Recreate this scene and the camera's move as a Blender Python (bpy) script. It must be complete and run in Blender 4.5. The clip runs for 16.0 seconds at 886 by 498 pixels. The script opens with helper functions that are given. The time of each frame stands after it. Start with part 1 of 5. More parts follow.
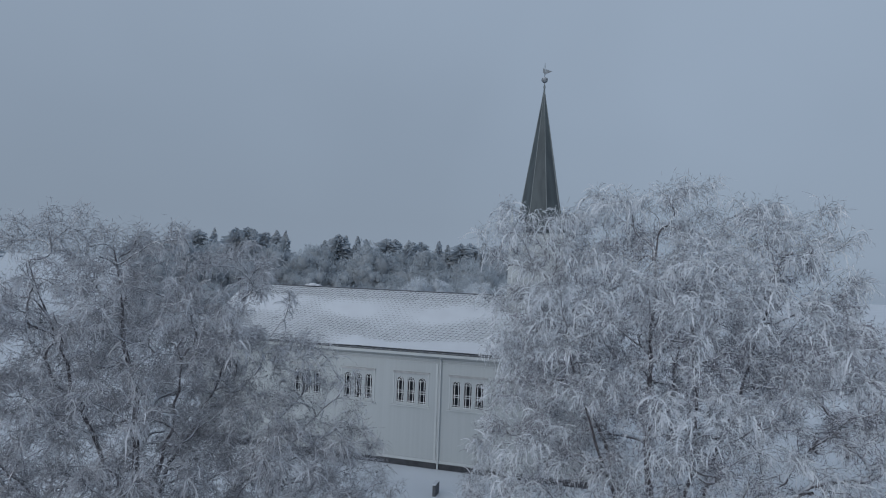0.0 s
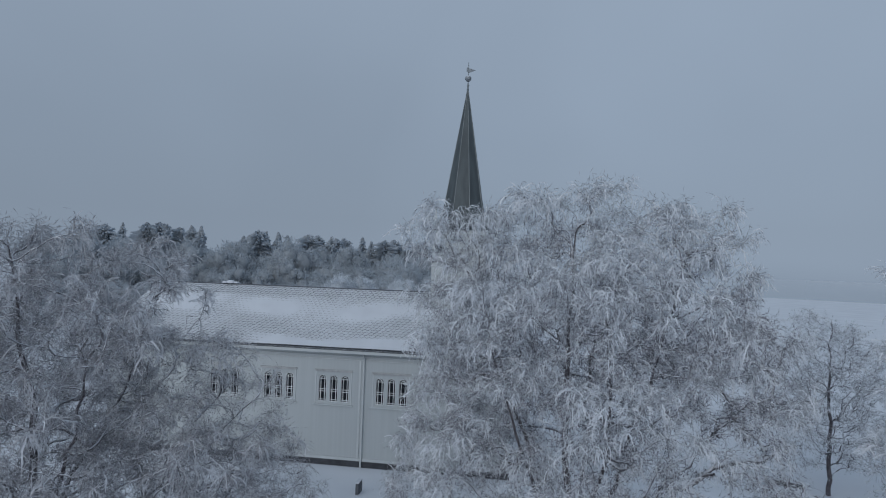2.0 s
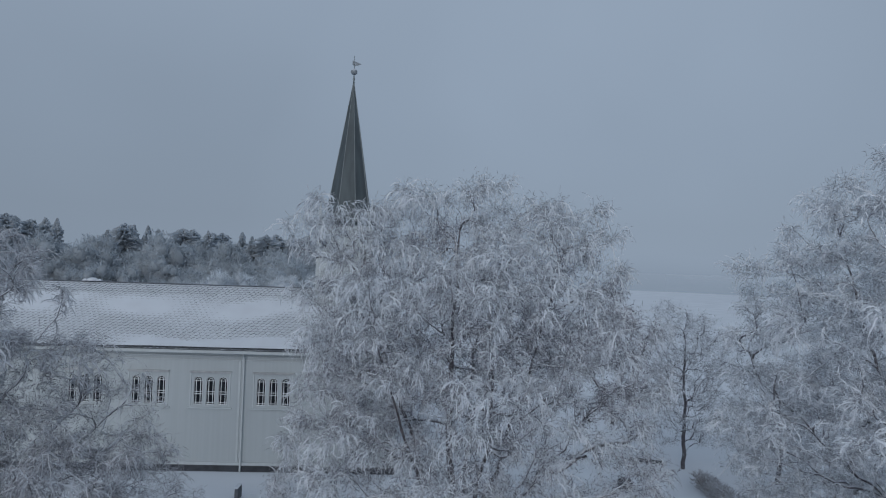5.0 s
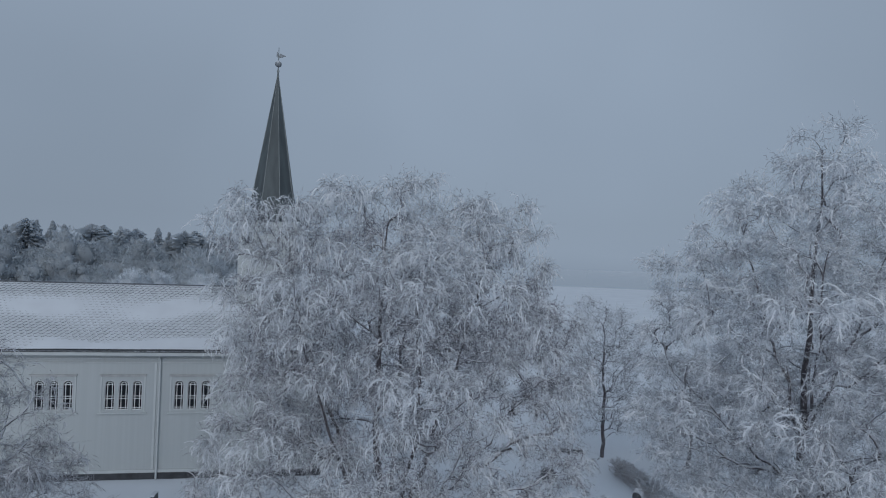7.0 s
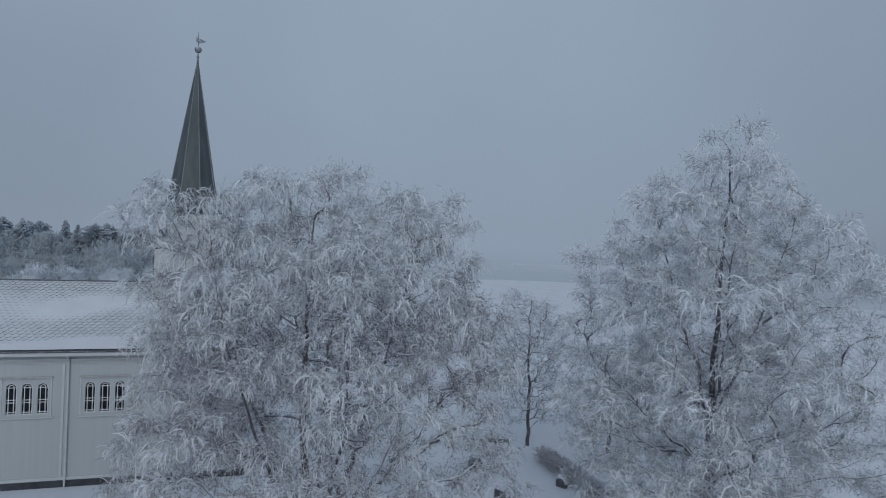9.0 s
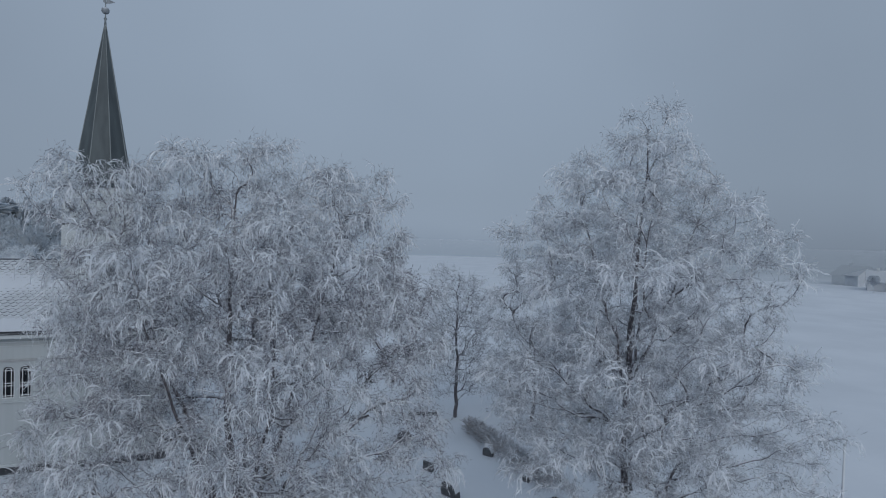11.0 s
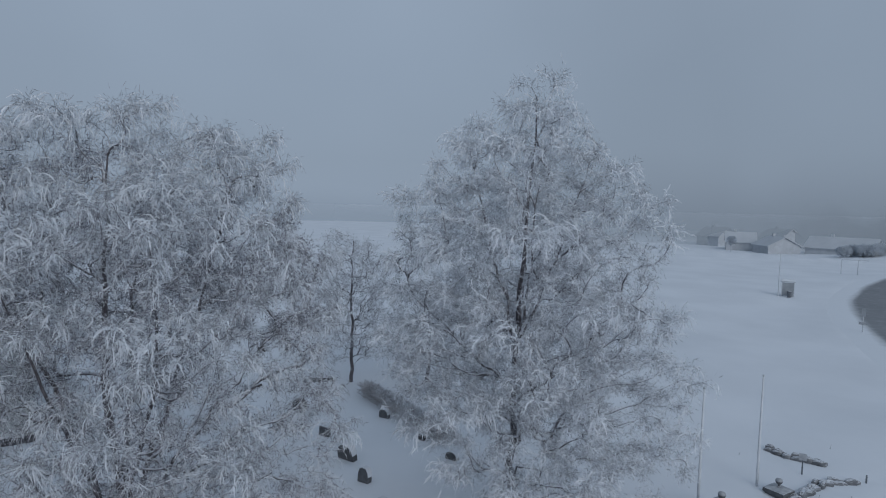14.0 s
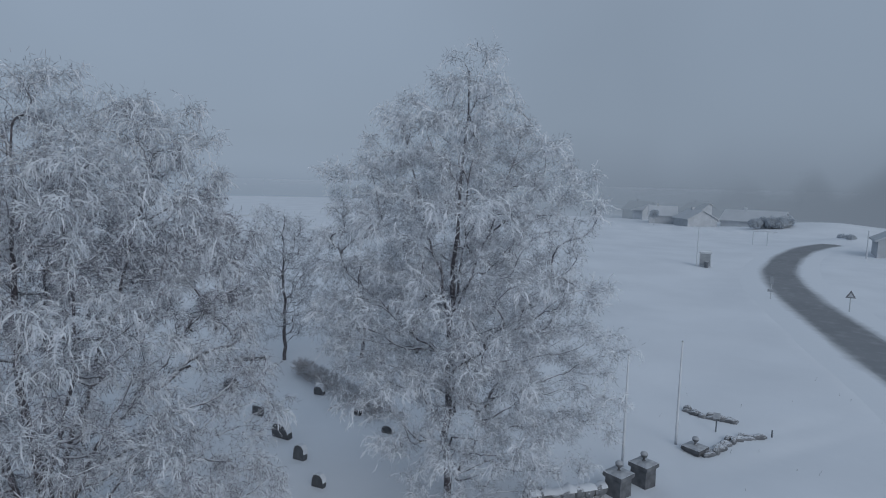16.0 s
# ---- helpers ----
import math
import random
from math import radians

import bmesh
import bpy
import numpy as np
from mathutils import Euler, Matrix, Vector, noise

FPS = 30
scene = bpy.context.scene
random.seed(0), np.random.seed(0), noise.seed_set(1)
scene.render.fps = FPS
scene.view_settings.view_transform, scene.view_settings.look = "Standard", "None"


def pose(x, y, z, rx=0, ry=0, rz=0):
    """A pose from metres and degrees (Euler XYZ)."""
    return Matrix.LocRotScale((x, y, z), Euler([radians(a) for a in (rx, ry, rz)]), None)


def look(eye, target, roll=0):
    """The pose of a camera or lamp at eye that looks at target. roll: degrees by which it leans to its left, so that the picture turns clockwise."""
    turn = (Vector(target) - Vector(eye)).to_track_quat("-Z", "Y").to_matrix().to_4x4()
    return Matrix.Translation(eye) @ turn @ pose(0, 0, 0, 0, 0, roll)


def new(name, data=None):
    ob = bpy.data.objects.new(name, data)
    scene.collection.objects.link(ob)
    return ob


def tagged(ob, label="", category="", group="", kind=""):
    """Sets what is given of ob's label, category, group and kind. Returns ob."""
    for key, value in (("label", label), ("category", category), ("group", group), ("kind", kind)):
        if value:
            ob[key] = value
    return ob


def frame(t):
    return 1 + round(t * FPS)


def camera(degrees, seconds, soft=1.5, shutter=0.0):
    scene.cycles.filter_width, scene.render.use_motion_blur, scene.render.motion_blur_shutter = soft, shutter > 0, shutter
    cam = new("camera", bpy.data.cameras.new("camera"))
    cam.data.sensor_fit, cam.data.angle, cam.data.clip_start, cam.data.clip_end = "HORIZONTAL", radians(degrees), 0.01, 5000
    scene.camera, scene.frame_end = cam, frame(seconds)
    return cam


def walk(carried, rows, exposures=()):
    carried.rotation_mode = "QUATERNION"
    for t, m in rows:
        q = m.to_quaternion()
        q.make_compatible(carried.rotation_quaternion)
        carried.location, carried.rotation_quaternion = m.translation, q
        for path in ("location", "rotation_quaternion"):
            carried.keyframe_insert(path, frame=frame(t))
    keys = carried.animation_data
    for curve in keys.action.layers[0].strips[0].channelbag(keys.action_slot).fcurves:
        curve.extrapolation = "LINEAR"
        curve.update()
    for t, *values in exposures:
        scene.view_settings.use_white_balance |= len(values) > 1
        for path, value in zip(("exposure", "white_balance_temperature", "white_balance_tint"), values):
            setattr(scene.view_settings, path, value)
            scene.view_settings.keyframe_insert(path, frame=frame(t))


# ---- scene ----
# camera: a drone that hovers twelve metres up and turns to its right
cam = camera(72.16, 16.0, soft=1.1)
EYE = (0.0, 0.0, 12.0)
TURN = [  # seconds, yaw, pitch, roll
    (0, 0.00, 1.61, -2.09), (0.5, -1.80, 1.60, -2.08), (1, -3.59, 1.59, -2.07), (1.5, -5.40, 1.55, -2.05),
    (2, -7.17, 1.55, -2.03), (2.5, -8.94, 1.57, -2.01), (3, -10.72, 1.58, -1.99), (3.5, -12.53, 1.58, -1.96),
    (4, -14.36, 1.53, -1.94), (6.5, -23.03, 1.47, -1.77), (7, -24.73, 1.42, -1.74), (7.5, -26.39, 1.39, -1.70),
    (8, -28.08, 1.36, -1.67), (8.5, -29.77, 1.32, -1.64), (9, -31.46, 1.03, -1.60), (11.5, -39.89, -1.67, -1.45),
    (12, -41.59, -2.19, -1.43), (12.5, -43.28, -2.64, -1.41), (13, -44.90, -3.09, -1.39), (13.5, -46.51, -3.64, -1.37),
    (14, -48.14, -4.17, -1.36), (14.5, -49.75, -4.69, -1.35), (15, -51.30, -5.27, -1.35), (15.5, -52.85, -5.82, -1.34),
    (16, -54.39, -6.37, -1.35),
]
walk(cam, [(t, pose(*EYE, 90 + pitch, roll, yaw)) for t, yaw, pitch, roll in TURN],
     exposures=((0, 0.03), (2, -0.02), (6.5, -0.05), (16, -0.06)))

# ---- world, sun, exposure ----
def overcast():
    world = bpy.data.worlds.new("overcast_sky")
    scene.world = world
    world.use_nodes = True
    nt = world.node_tree
    nt.nodes.clear()
    out = nt.nodes.new("ShaderNodeOutputWorld")
    back = nt.nodes.new("ShaderNodeBackground")
    sky = nt.nodes.new("ShaderNodeTexSky")
    sky.sky_type, sky.sun_disc = "NISHITA", False
    sky.sun_elevation, sky.sun_rotation = radians(24), radians(205)
    sky.air_density, sky.dust_density = 1.0, 4.0
    dim = nt.nodes.new("ShaderNodeVectorMath")
    dim.operation = "SCALE"
    dim.inputs["Scale"].default_value = 0.05
    nt.links.new(sky.outputs[0], dim.inputs[0])
    co = nt.nodes.new("ShaderNodeTexCoord")
    sep = nt.nodes.new("ShaderNodeSeparateXYZ")
    nt.links.new(co.outputs["Generated"], sep.inputs[0])
    ramp = nt.nodes.new("ShaderNodeValToRGB")
    nt.links.new(sep.outputs["Z"], ramp.inputs[0])
    stops = [(0.0, (0.258, 0.323, 0.413)), (0.07, (0.248, 0.311, 0.398)), (0.2, (0.258, 0.325, 0.418)),
             (0.4, (0.284, 0.357, 0.458)), (1.0, (0.36, 0.445, 0.56))]
    el = ramp.color_ramp.elements
    el[0].position, el[0].color = stops[0][0], (*stops[0][1], 1)
    el[1].position, el[1].color = stops[-1][0], (*stops[-1][1], 1)
    for p, c in stops[1:-1]:
        el.new(p).color = (*c, 1)
    # soft uneven cloud layer
    tex = nt.nodes.new("ShaderNodeTexNoise")
    tex.inputs["Scale"].default_value, tex.inputs["Detail"].default_value = 1.6, 3.0
    nt.links.new(co.outputs["Generated"], tex.inputs["Vector"])
    mr = nt.nodes.new("ShaderNodeMapRange")
    mr.inputs["From Min"].default_value, mr.inputs["From Max"].default_value = 0.3, 0.7
    mr.inputs["To Min"].default_value, mr.inputs["To Max"].default_value = 0.94, 1.06
    nt.links.new(tex.outputs["Fac"], mr.inputs["Value"])
    cl = nt.nodes.new("ShaderNodeVectorMath")
    cl.operation = "SCALE"
    nt.links.new(ramp.outputs[0], cl.inputs[0])
    dot = nt.nodes.new("ShaderNodeVectorMath")
    dot.operation = "DOT_PRODUCT"
    dot.inputs[1].default_value = (0.588, 0.809, 0.0)
    nt.links.new(co.outputs["Generated"], dot.inputs[0])
    side = nt.nodes.new("ShaderNodeMapRange")
    side.inputs["From Min"].default_value, side.inputs["From Max"].default_value = 0.8, 1.0
    side.inputs["To Min"].default_value, side.inputs["To Max"].default_value = 0.95, 1.11
    nt.links.new(dot.outputs["Value"], side.inputs["Value"])
    prod = nt.nodes.new("ShaderNodeMath")
    prod.operation = "MULTIPLY"
    nt.links.new(mr.outputs[0], prod.inputs[0])
    nt.links.new(side.outputs[0], prod.inputs[1])
    nt.links.new(prod.outputs[0], cl.inputs["Scale"])
    mix = nt.nodes.new("ShaderNodeMix")
    mix.data_type = "RGBA"
    mix.inputs["Factor"].default_value = 0.96
    nt.links.new(dim.outputs[0], mix.inputs["A"])
    nt.links.new(cl.outputs[0], mix.inputs["B"])
    nt.links.new(mix.outputs["Result"], back.inputs["Color"])
    back.inputs["Strength"].default_value = 1.0
    nt.links.new(back.outputs[0], out.inputs[0])


overcast()
sun = new("sun", bpy.data.lights.new("sun", "SUN"))
sun.data.energy, sun.data.angle, sun.data.color = 1.2, radians(50), (0.97, 0.98, 1.0)
sun.matrix_world = look((-22, -40, 19), (0, 0, 0))


# ---- materials ----
def material(name, base, other=None, scale=3.0, rough=0.8, metal=0.0, bump=0.2, bump_scale=40.0, spec=0.3, stretch=(1, 1, 1), rand=0.0,
             frost=0.0, frost_color=(0.62, 0.66, 0.72), frost_scale=6.0, island=False, coord="Object", glow_through=0.0):
    """Two-scale noise between base and other; frost lies on what faces up and in patches."""
    m = bpy.data.materials.new(name)
    m.use_nodes = True
    nt = m.node_tree
    n, l = nt.nodes, nt.links
    b = n["Principled BSDF"]
    b.inputs["Roughness"].default_value, b.inputs["Metallic"].default_value = rough, metal
    b.inputs["Specular IOR Level"].default_value = spec
    co = n.new("ShaderNodeTexCoord")
    mp = n.new("ShaderNodeMapping")
    mp.inputs["Scale"].default_value = stretch
    l.new(co.outputs[coord], mp.inputs[0])
    t1, t2 = n.new("ShaderNodeTexNoise"), n.new("ShaderNodeTexNoise")
    t1.inputs["Scale"].default_value, t1.inputs["Detail"].default_value = scale, 5
    t2.inputs["Scale"].default_value, t2.inputs["Detail"].default_value = bump_scale, 3
    l.new(mp.outputs[0], t1.inputs["Vector"])
    l.new(mp.outputs[0], t2.inputs["Vector"])
    other = other or tuple(c * 0.8 for c in base)
    mix = n.new("ShaderNodeMix")
    mix.data_type = "RGBA"
    mix.inputs["A"].default_value, mix.inputs["B"].default_value = (*base, 1), (*other, 1)
    mr = n.new("ShaderNodeMapRange")
    mr.inputs["From Min"].default_value, mr.inputs["From Max"].default_value = 0.35, 0.65
    l.new(t1.outputs["Fac"], mr.inputs["Value"])
    l.new(mr.outputs[0], mix.inputs["Factor"])
    col = mix.outputs["Result"]
    if rand:
        if island:
            src = n.new("ShaderNodeNewGeometry").outputs["Random Per Island"]
        else:
            src = n.new("ShaderNodeObjectInfo").outputs["Random"]
        r = n.new("ShaderNodeMapRange")
        r.inputs["To Min"].default_value, r.inputs["To Max"].default_value = 1 - rand, 1 + rand * 0.4
        l.new(src, r.inputs["Value"])
        sc = n.new("ShaderNodeVectorMath")
        sc.operation = "SCALE"
        l.new(col, sc.inputs[0])
        l.new(r.outputs[0], sc.inputs["Scale"])
        col = sc.outputs[0]
    if frost:
        geo = n.new("ShaderNodeNewGeometry")
        sep = n.new("ShaderNodeSeparateXYZ")
        l.new(geo.outputs["Normal"], sep.inputs[0])
        t3 = n.new("ShaderNodeTexNoise")
        t3.inputs["Scale"].default_value, t3.inputs["Detail"].default_value = frost_scale, 5
        l.new(co.outputs[coord], t3.inputs["Vector"])
        add = n.new("ShaderNodeMath")
        add.operation = "MULTIPLY_ADD"
        add.inputs[1].default_value = 0.55
        l.new(sep.outputs["Z"], add.inputs[0])
        l.new(t3.outputs["Fac"], add.inputs[2])
        fr = n.new("ShaderNodeMapRange")
        fr.inputs["From Min"].default_value, fr.inputs["From Max"].default_value = 0.85 - frost, 1.15 - frost
        l.new(add.outputs[0], fr.inputs["Value"])
        fm = n.new("ShaderNodeMix")
        fm.data_type = "RGBA"
        l.new(fr.outputs[0], fm.inputs["Factor"])
        l.new(col, fm.inputs["A"])
        fm.inputs["B"].default_value = (*frost_color, 1)
        col = fm.outputs["Result"]
    l.new(col, b.inputs["Base Color"])
    if glow_through:
        # rime is half clear: some light passes through it
        tl, ms = n.new("ShaderNodeBsdfTranslucent"), n.new("ShaderNodeMixShader")
        ms.inputs[0].default_value = glow_through
        l.new(col, tl.inputs["Color"])
        l.new(b.outputs[0], ms.inputs[1])
        l.new(tl.outputs[0], ms.inputs[2])
        l.new(ms.outputs[0], n["Material Output"].inputs["Surface"])
    if bump:
        bp = n.new("ShaderNodeBump")
        bp.inputs["Strength"].default_value, bp.inputs["Distance"].default_value = bump, 0.03
        l.new(t2.outputs["Fac"], bp.inputs["Height"])
        l.new(bp.outputs[0], b.inputs["Normal"])
    return m


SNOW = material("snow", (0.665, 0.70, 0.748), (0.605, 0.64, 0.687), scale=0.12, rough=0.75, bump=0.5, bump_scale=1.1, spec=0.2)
ROOF_SNOW = material("roof_snow", (0.585, 0.62, 0.665), (0.545, 0.575, 0.62), scale=0.8, rough=0.8, bump=0.2, bump_scale=8, spec=0.2)
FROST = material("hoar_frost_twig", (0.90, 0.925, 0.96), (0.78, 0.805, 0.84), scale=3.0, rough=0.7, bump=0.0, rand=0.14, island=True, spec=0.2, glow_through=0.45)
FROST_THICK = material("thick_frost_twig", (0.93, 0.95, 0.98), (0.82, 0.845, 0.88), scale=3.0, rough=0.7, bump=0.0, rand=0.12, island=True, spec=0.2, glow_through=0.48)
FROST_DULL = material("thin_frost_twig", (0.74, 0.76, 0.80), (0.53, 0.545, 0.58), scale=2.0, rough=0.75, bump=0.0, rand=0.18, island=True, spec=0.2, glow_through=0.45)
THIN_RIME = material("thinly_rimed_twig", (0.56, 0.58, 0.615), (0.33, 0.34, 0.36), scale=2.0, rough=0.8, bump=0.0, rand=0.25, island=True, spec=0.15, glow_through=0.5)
# Rimed twig tone lightened to hold the fog before the tall birch.
PALE_TWIG = material("fog_paled_rimed_twig", (0.62, 0.64, 0.68), (0.39, 0.405, 0.43), scale=2.0, rough=0.8, bump=0.0, rand=0.25, island=True, spec=0.15, glow_through=0.5)
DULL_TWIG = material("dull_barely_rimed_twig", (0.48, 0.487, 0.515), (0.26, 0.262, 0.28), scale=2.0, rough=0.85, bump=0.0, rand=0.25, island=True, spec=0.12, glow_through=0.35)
TWIG = material("frosted_twig", (0.26, 0.26, 0.28), (0.13, 0.128, 0.14), scale=6.0, rough=0.85, bump=0.1, frost=0.42, frost_color=(0.70, 0.73, 0.78), frost_scale=5.0)
BARK = material("birch_bark", (0.13, 0.122, 0.135), (0.06, 0.056, 0.064), scale=5.0, rough=0.9, bump=0.6, bump_scale=18, frost=0.24, frost_color=(0.62, 0.655, 0.71), frost_scale=5.0)
LIMB = material("rimed_birch_limb", (0.17, 0.165, 0.18), (0.09, 0.087, 0.096), scale=5.0, rough=0.9, bump=0.4, bump_scale=18, frost=0.34, frost_color=(0.66, 0.695, 0.75), frost_scale=4.0)
BARE = material("bare_birch_twig", (0.23, 0.228, 0.26), (0.13, 0.128, 0.145), scale=5.0, rough=0.9, bump=0.1, frost=0.22, frost_color=(0.62, 0.655, 0.71), frost_scale=5.0)
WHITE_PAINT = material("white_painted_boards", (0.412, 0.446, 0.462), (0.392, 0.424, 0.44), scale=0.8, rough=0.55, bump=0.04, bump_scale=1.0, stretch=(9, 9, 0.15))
TRIM_PAINT = material("white_trim_paint", (0.50, 0.535, 0.55), (0.455, 0.488, 0.503), scale=2.0, rough=0.5, bump=0.05)
SASH_PAINT = material("bright_white_sash_paint", (0.74, 0.765, 0.78), (0.66, 0.685, 0.70), scale=2.0, rough=0.5, bump=0.05)
LINE_PAINT = material("grey_weathered_trim", (0.42, 0.43, 0.44), (0.34, 0.35, 0.36), scale=3.0, rough=0.6, bump=0.1)
FOUNDATION = material("dark_foundation_stone", (0.07, 0.075, 0.085), (0.045, 0.048, 0.055), scale=2.0, rough=0.9, bump=0.6, bump_scale=9, frost=0.1)
SLATE = material("frosted_roof_tile", (0.56, 0.59, 0.63), (0.50, 0.53, 0.565), scale=2.0, rough=0.8, bump=0.15, rand=0.08)
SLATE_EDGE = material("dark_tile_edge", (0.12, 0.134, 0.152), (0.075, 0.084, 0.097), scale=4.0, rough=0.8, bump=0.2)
SPIRE = material("grey_green_copper", (0.084, 0.102, 0.11), (0.06, 0.073, 0.08), scale=0.9, rough=0.6, metal=0.1, bump=0.15, bump_scale=6, stretch=(3, 3, 0.5))
SEAM = material("light_metal_seam", (0.20, 0.225, 0.235), (0.15, 0.17, 0.18), scale=2.0, rough=0.5, metal=0.3, bump=0.05)
GUTTER = material("dark_gutter", (0.06, 0.065, 0.07), None, scale=3.0, rough=0.6, bump=0.1, frost=0.05)
IRON = material("frosted_iron", (0.16, 0.18, 0.20), (0.10, 0.11, 0.13), scale=5, rough=0.6, metal=0.3, bump=0.1, frost=0.2)
# Vane metal with rime, its base tone lifted to stand for fog.
RIMED_IRON = material("rimed_fog_paled_vane_metal", (0.24, 0.265, 0.29), (0.17, 0.188, 0.208), scale=5, rough=0.7, metal=0.1, bump=0.1, frost=0.2)
GLASS = material("dark_window_glass", (0.012, 0.014, 0.018), (0.02, 0.023, 0.028), scale=2.0, rough=0.15, bump=0.0, spec=0.12)
STONE = material("grey_granite", (0.155, 0.165, 0.18), (0.09, 0.096, 0.107), scale=3.0, rough=0.85, bump=0.5, bump_scale=14, rand=0.3, frost=0.12, frost_color=(0.7, 0.73, 0.78))
STONE_RIMED = material("rimed_fieldstone", (0.215, 0.228, 0.247), (0.13, 0.139, 0.152), scale=3.0, rough=0.95, bump=0.5, bump_scale=12, rand=0.35, spec=0.1, frost=0.07, frost_color=(0.58, 0.61, 0.66))
CAP_RIME = material("grey_rime_crust", (0.40, 0.425, 0.46), (0.27, 0.287, 0.312), scale=4.0, rough=0.9, bump=0.3, bump_scale=20)
GRAVE = material("dark_gravestone", (0.10, 0.108, 0.12), (0.06, 0.065, 0.075), scale=4.0, rough=0.6, bump=0.5, bump_scale=9, rand=0.3, frost=0.0)


def road_surface():
    """Dark wet asphalt with slush and ploughed snow creeping in from both edges."""
    m = bpy.data.materials.new("icy_asphalt_with_slush")
    m.use_nodes = True
    n, l = m.node_tree.nodes, m.node_tree.links
    bsdf = n["Principled BSDF"]
    co, at_ = n.new("ShaderNodeTexCoord"), n.new("ShaderNodeAttribute")
    at_.attribute_name = "slush"
    fine, wide = n.new("ShaderNodeTexNoise"), n.new("ShaderNodeTexNoise")
    fine.inputs["Scale"].default_value, fine.inputs["Detail"].default_value = 0.9, 6.0
    wide.inputs["Scale"].default_value, wide.inputs["Detail"].default_value = 0.16, 3.0
    for t in (fine, wide):
        l.new(co.outputs["Object"], t.inputs["Vector"])
    add = n.new("ShaderNodeMath")
    add.operation = "MULTIPLY_ADD"
    add.inputs[1].default_value, add.inputs[2].default_value = 0.5, -0.25
    l.new(fine.outputs["Fac"], add.inputs[0])
    tot = n.new("ShaderNodeMath")
    tot.operation, tot.use_clamp = "ADD", True
    l.new(add.outputs[0], tot.inputs[0])
    l.new(at_.outputs["Fac"], tot.inputs[1])
    dark, mix = n.new("ShaderNodeMix"), n.new("ShaderNodeMix")
    dark.data_type = mix.data_type = "RGBA"
    dark.inputs["A"].default_value, dark.inputs["B"].default_value = (0.15, 0.16, 0.175, 1), (0.235, 0.25, 0.27, 1)
    l.new(wide.outputs["Fac"], dark.inputs["Factor"])
    l.new(dark.outputs["Result"], mix.inputs["A"])
    mix.inputs["B"].default_value = (0.637, 0.672, 0.719, 1)
    l.new(tot.outputs[0], mix.inputs["Factor"])
    l.new(mix.outputs["Result"], bsdf.inputs["Base Color"])
    bsdf.inputs["Roughness"].default_value = 0.75
    bsdf.inputs["Specular IOR Level"].default_value = 0.25
    bump = n.new("ShaderNodeBump")
    bump.inputs["Strength"].default_value, bump.inputs["Distance"].default_value = 0.3, 0.08
    l.new(fine.outputs["Fac"], bump.inputs["Height"])
    l.new(bump.outputs[0], bsdf.inputs["Normal"])
    return m


ROAD_SURFACE = road_surface()
POLE = material("white_flagpole", (0.58, 0.61, 0.655), (0.50, 0.53, 0.57), scale=2.0, rough=0.5, bump=0.05)
HEDGE = material("frosted_hedge_twig", (0.52, 0.51, 0.53), (0.36, 0.35, 0.36), scale=2.0, rough=0.9, bump=0.0, rand=0.3, island=True, frost=0.36, frost_color=(0.62, 0.65, 0.70), frost_scale=1.5)
# Rimed wood, bush and pine, paled further: haze held in base colours.
WOOD_FAR = material("fog_paled_rimed_woodland", (0.56, 0.61, 0.66), (0.46, 0.505, 0.55), scale=0.12, rough=0.95, bump=0.0, rand=0.12, island=True, glow_through=0.5)
BUSH_FAR = material("fog_paled_rimed_bush", (0.64, 0.68, 0.73), (0.55, 0.59, 0.635), scale=0.3, rough=0.95, bump=0.0, rand=0.05, island=True, glow_through=0.5)
PINE = material("fog_paled_rimed_needles", (0.65, 0.70, 0.75), (0.57, 0.615, 0.66), scale=0.4, rough=0.95, bump=0.0, rand=0.06, island=True, glow_through=0.6)
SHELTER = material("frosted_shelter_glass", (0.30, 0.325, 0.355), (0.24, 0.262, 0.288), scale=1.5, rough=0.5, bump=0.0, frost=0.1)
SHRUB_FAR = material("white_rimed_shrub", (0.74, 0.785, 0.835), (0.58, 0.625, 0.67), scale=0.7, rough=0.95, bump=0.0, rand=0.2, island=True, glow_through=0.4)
# House walls and roof snow hold the fog's grey in their base colours.
HOUSE_ROOF = material("fog_dulled_roof_snow", (0.445, 0.475, 0.512), (0.405, 0.433, 0.468), scale=0.3, rough=0.9, bump=0.1)
HOUSE_WALL = material("fog_paled_house_wall", (0.50, 0.535, 0.575), (0.44, 0.475, 0.515), scale=0.8, rough=0.9, bump=0.1)
HOUSE_DARK = material("fog_paled_dark_boards", (0.46, 0.49, 0.525), (0.40, 0.425, 0.457), scale=0.8, rough=0.9, bump=0.1)


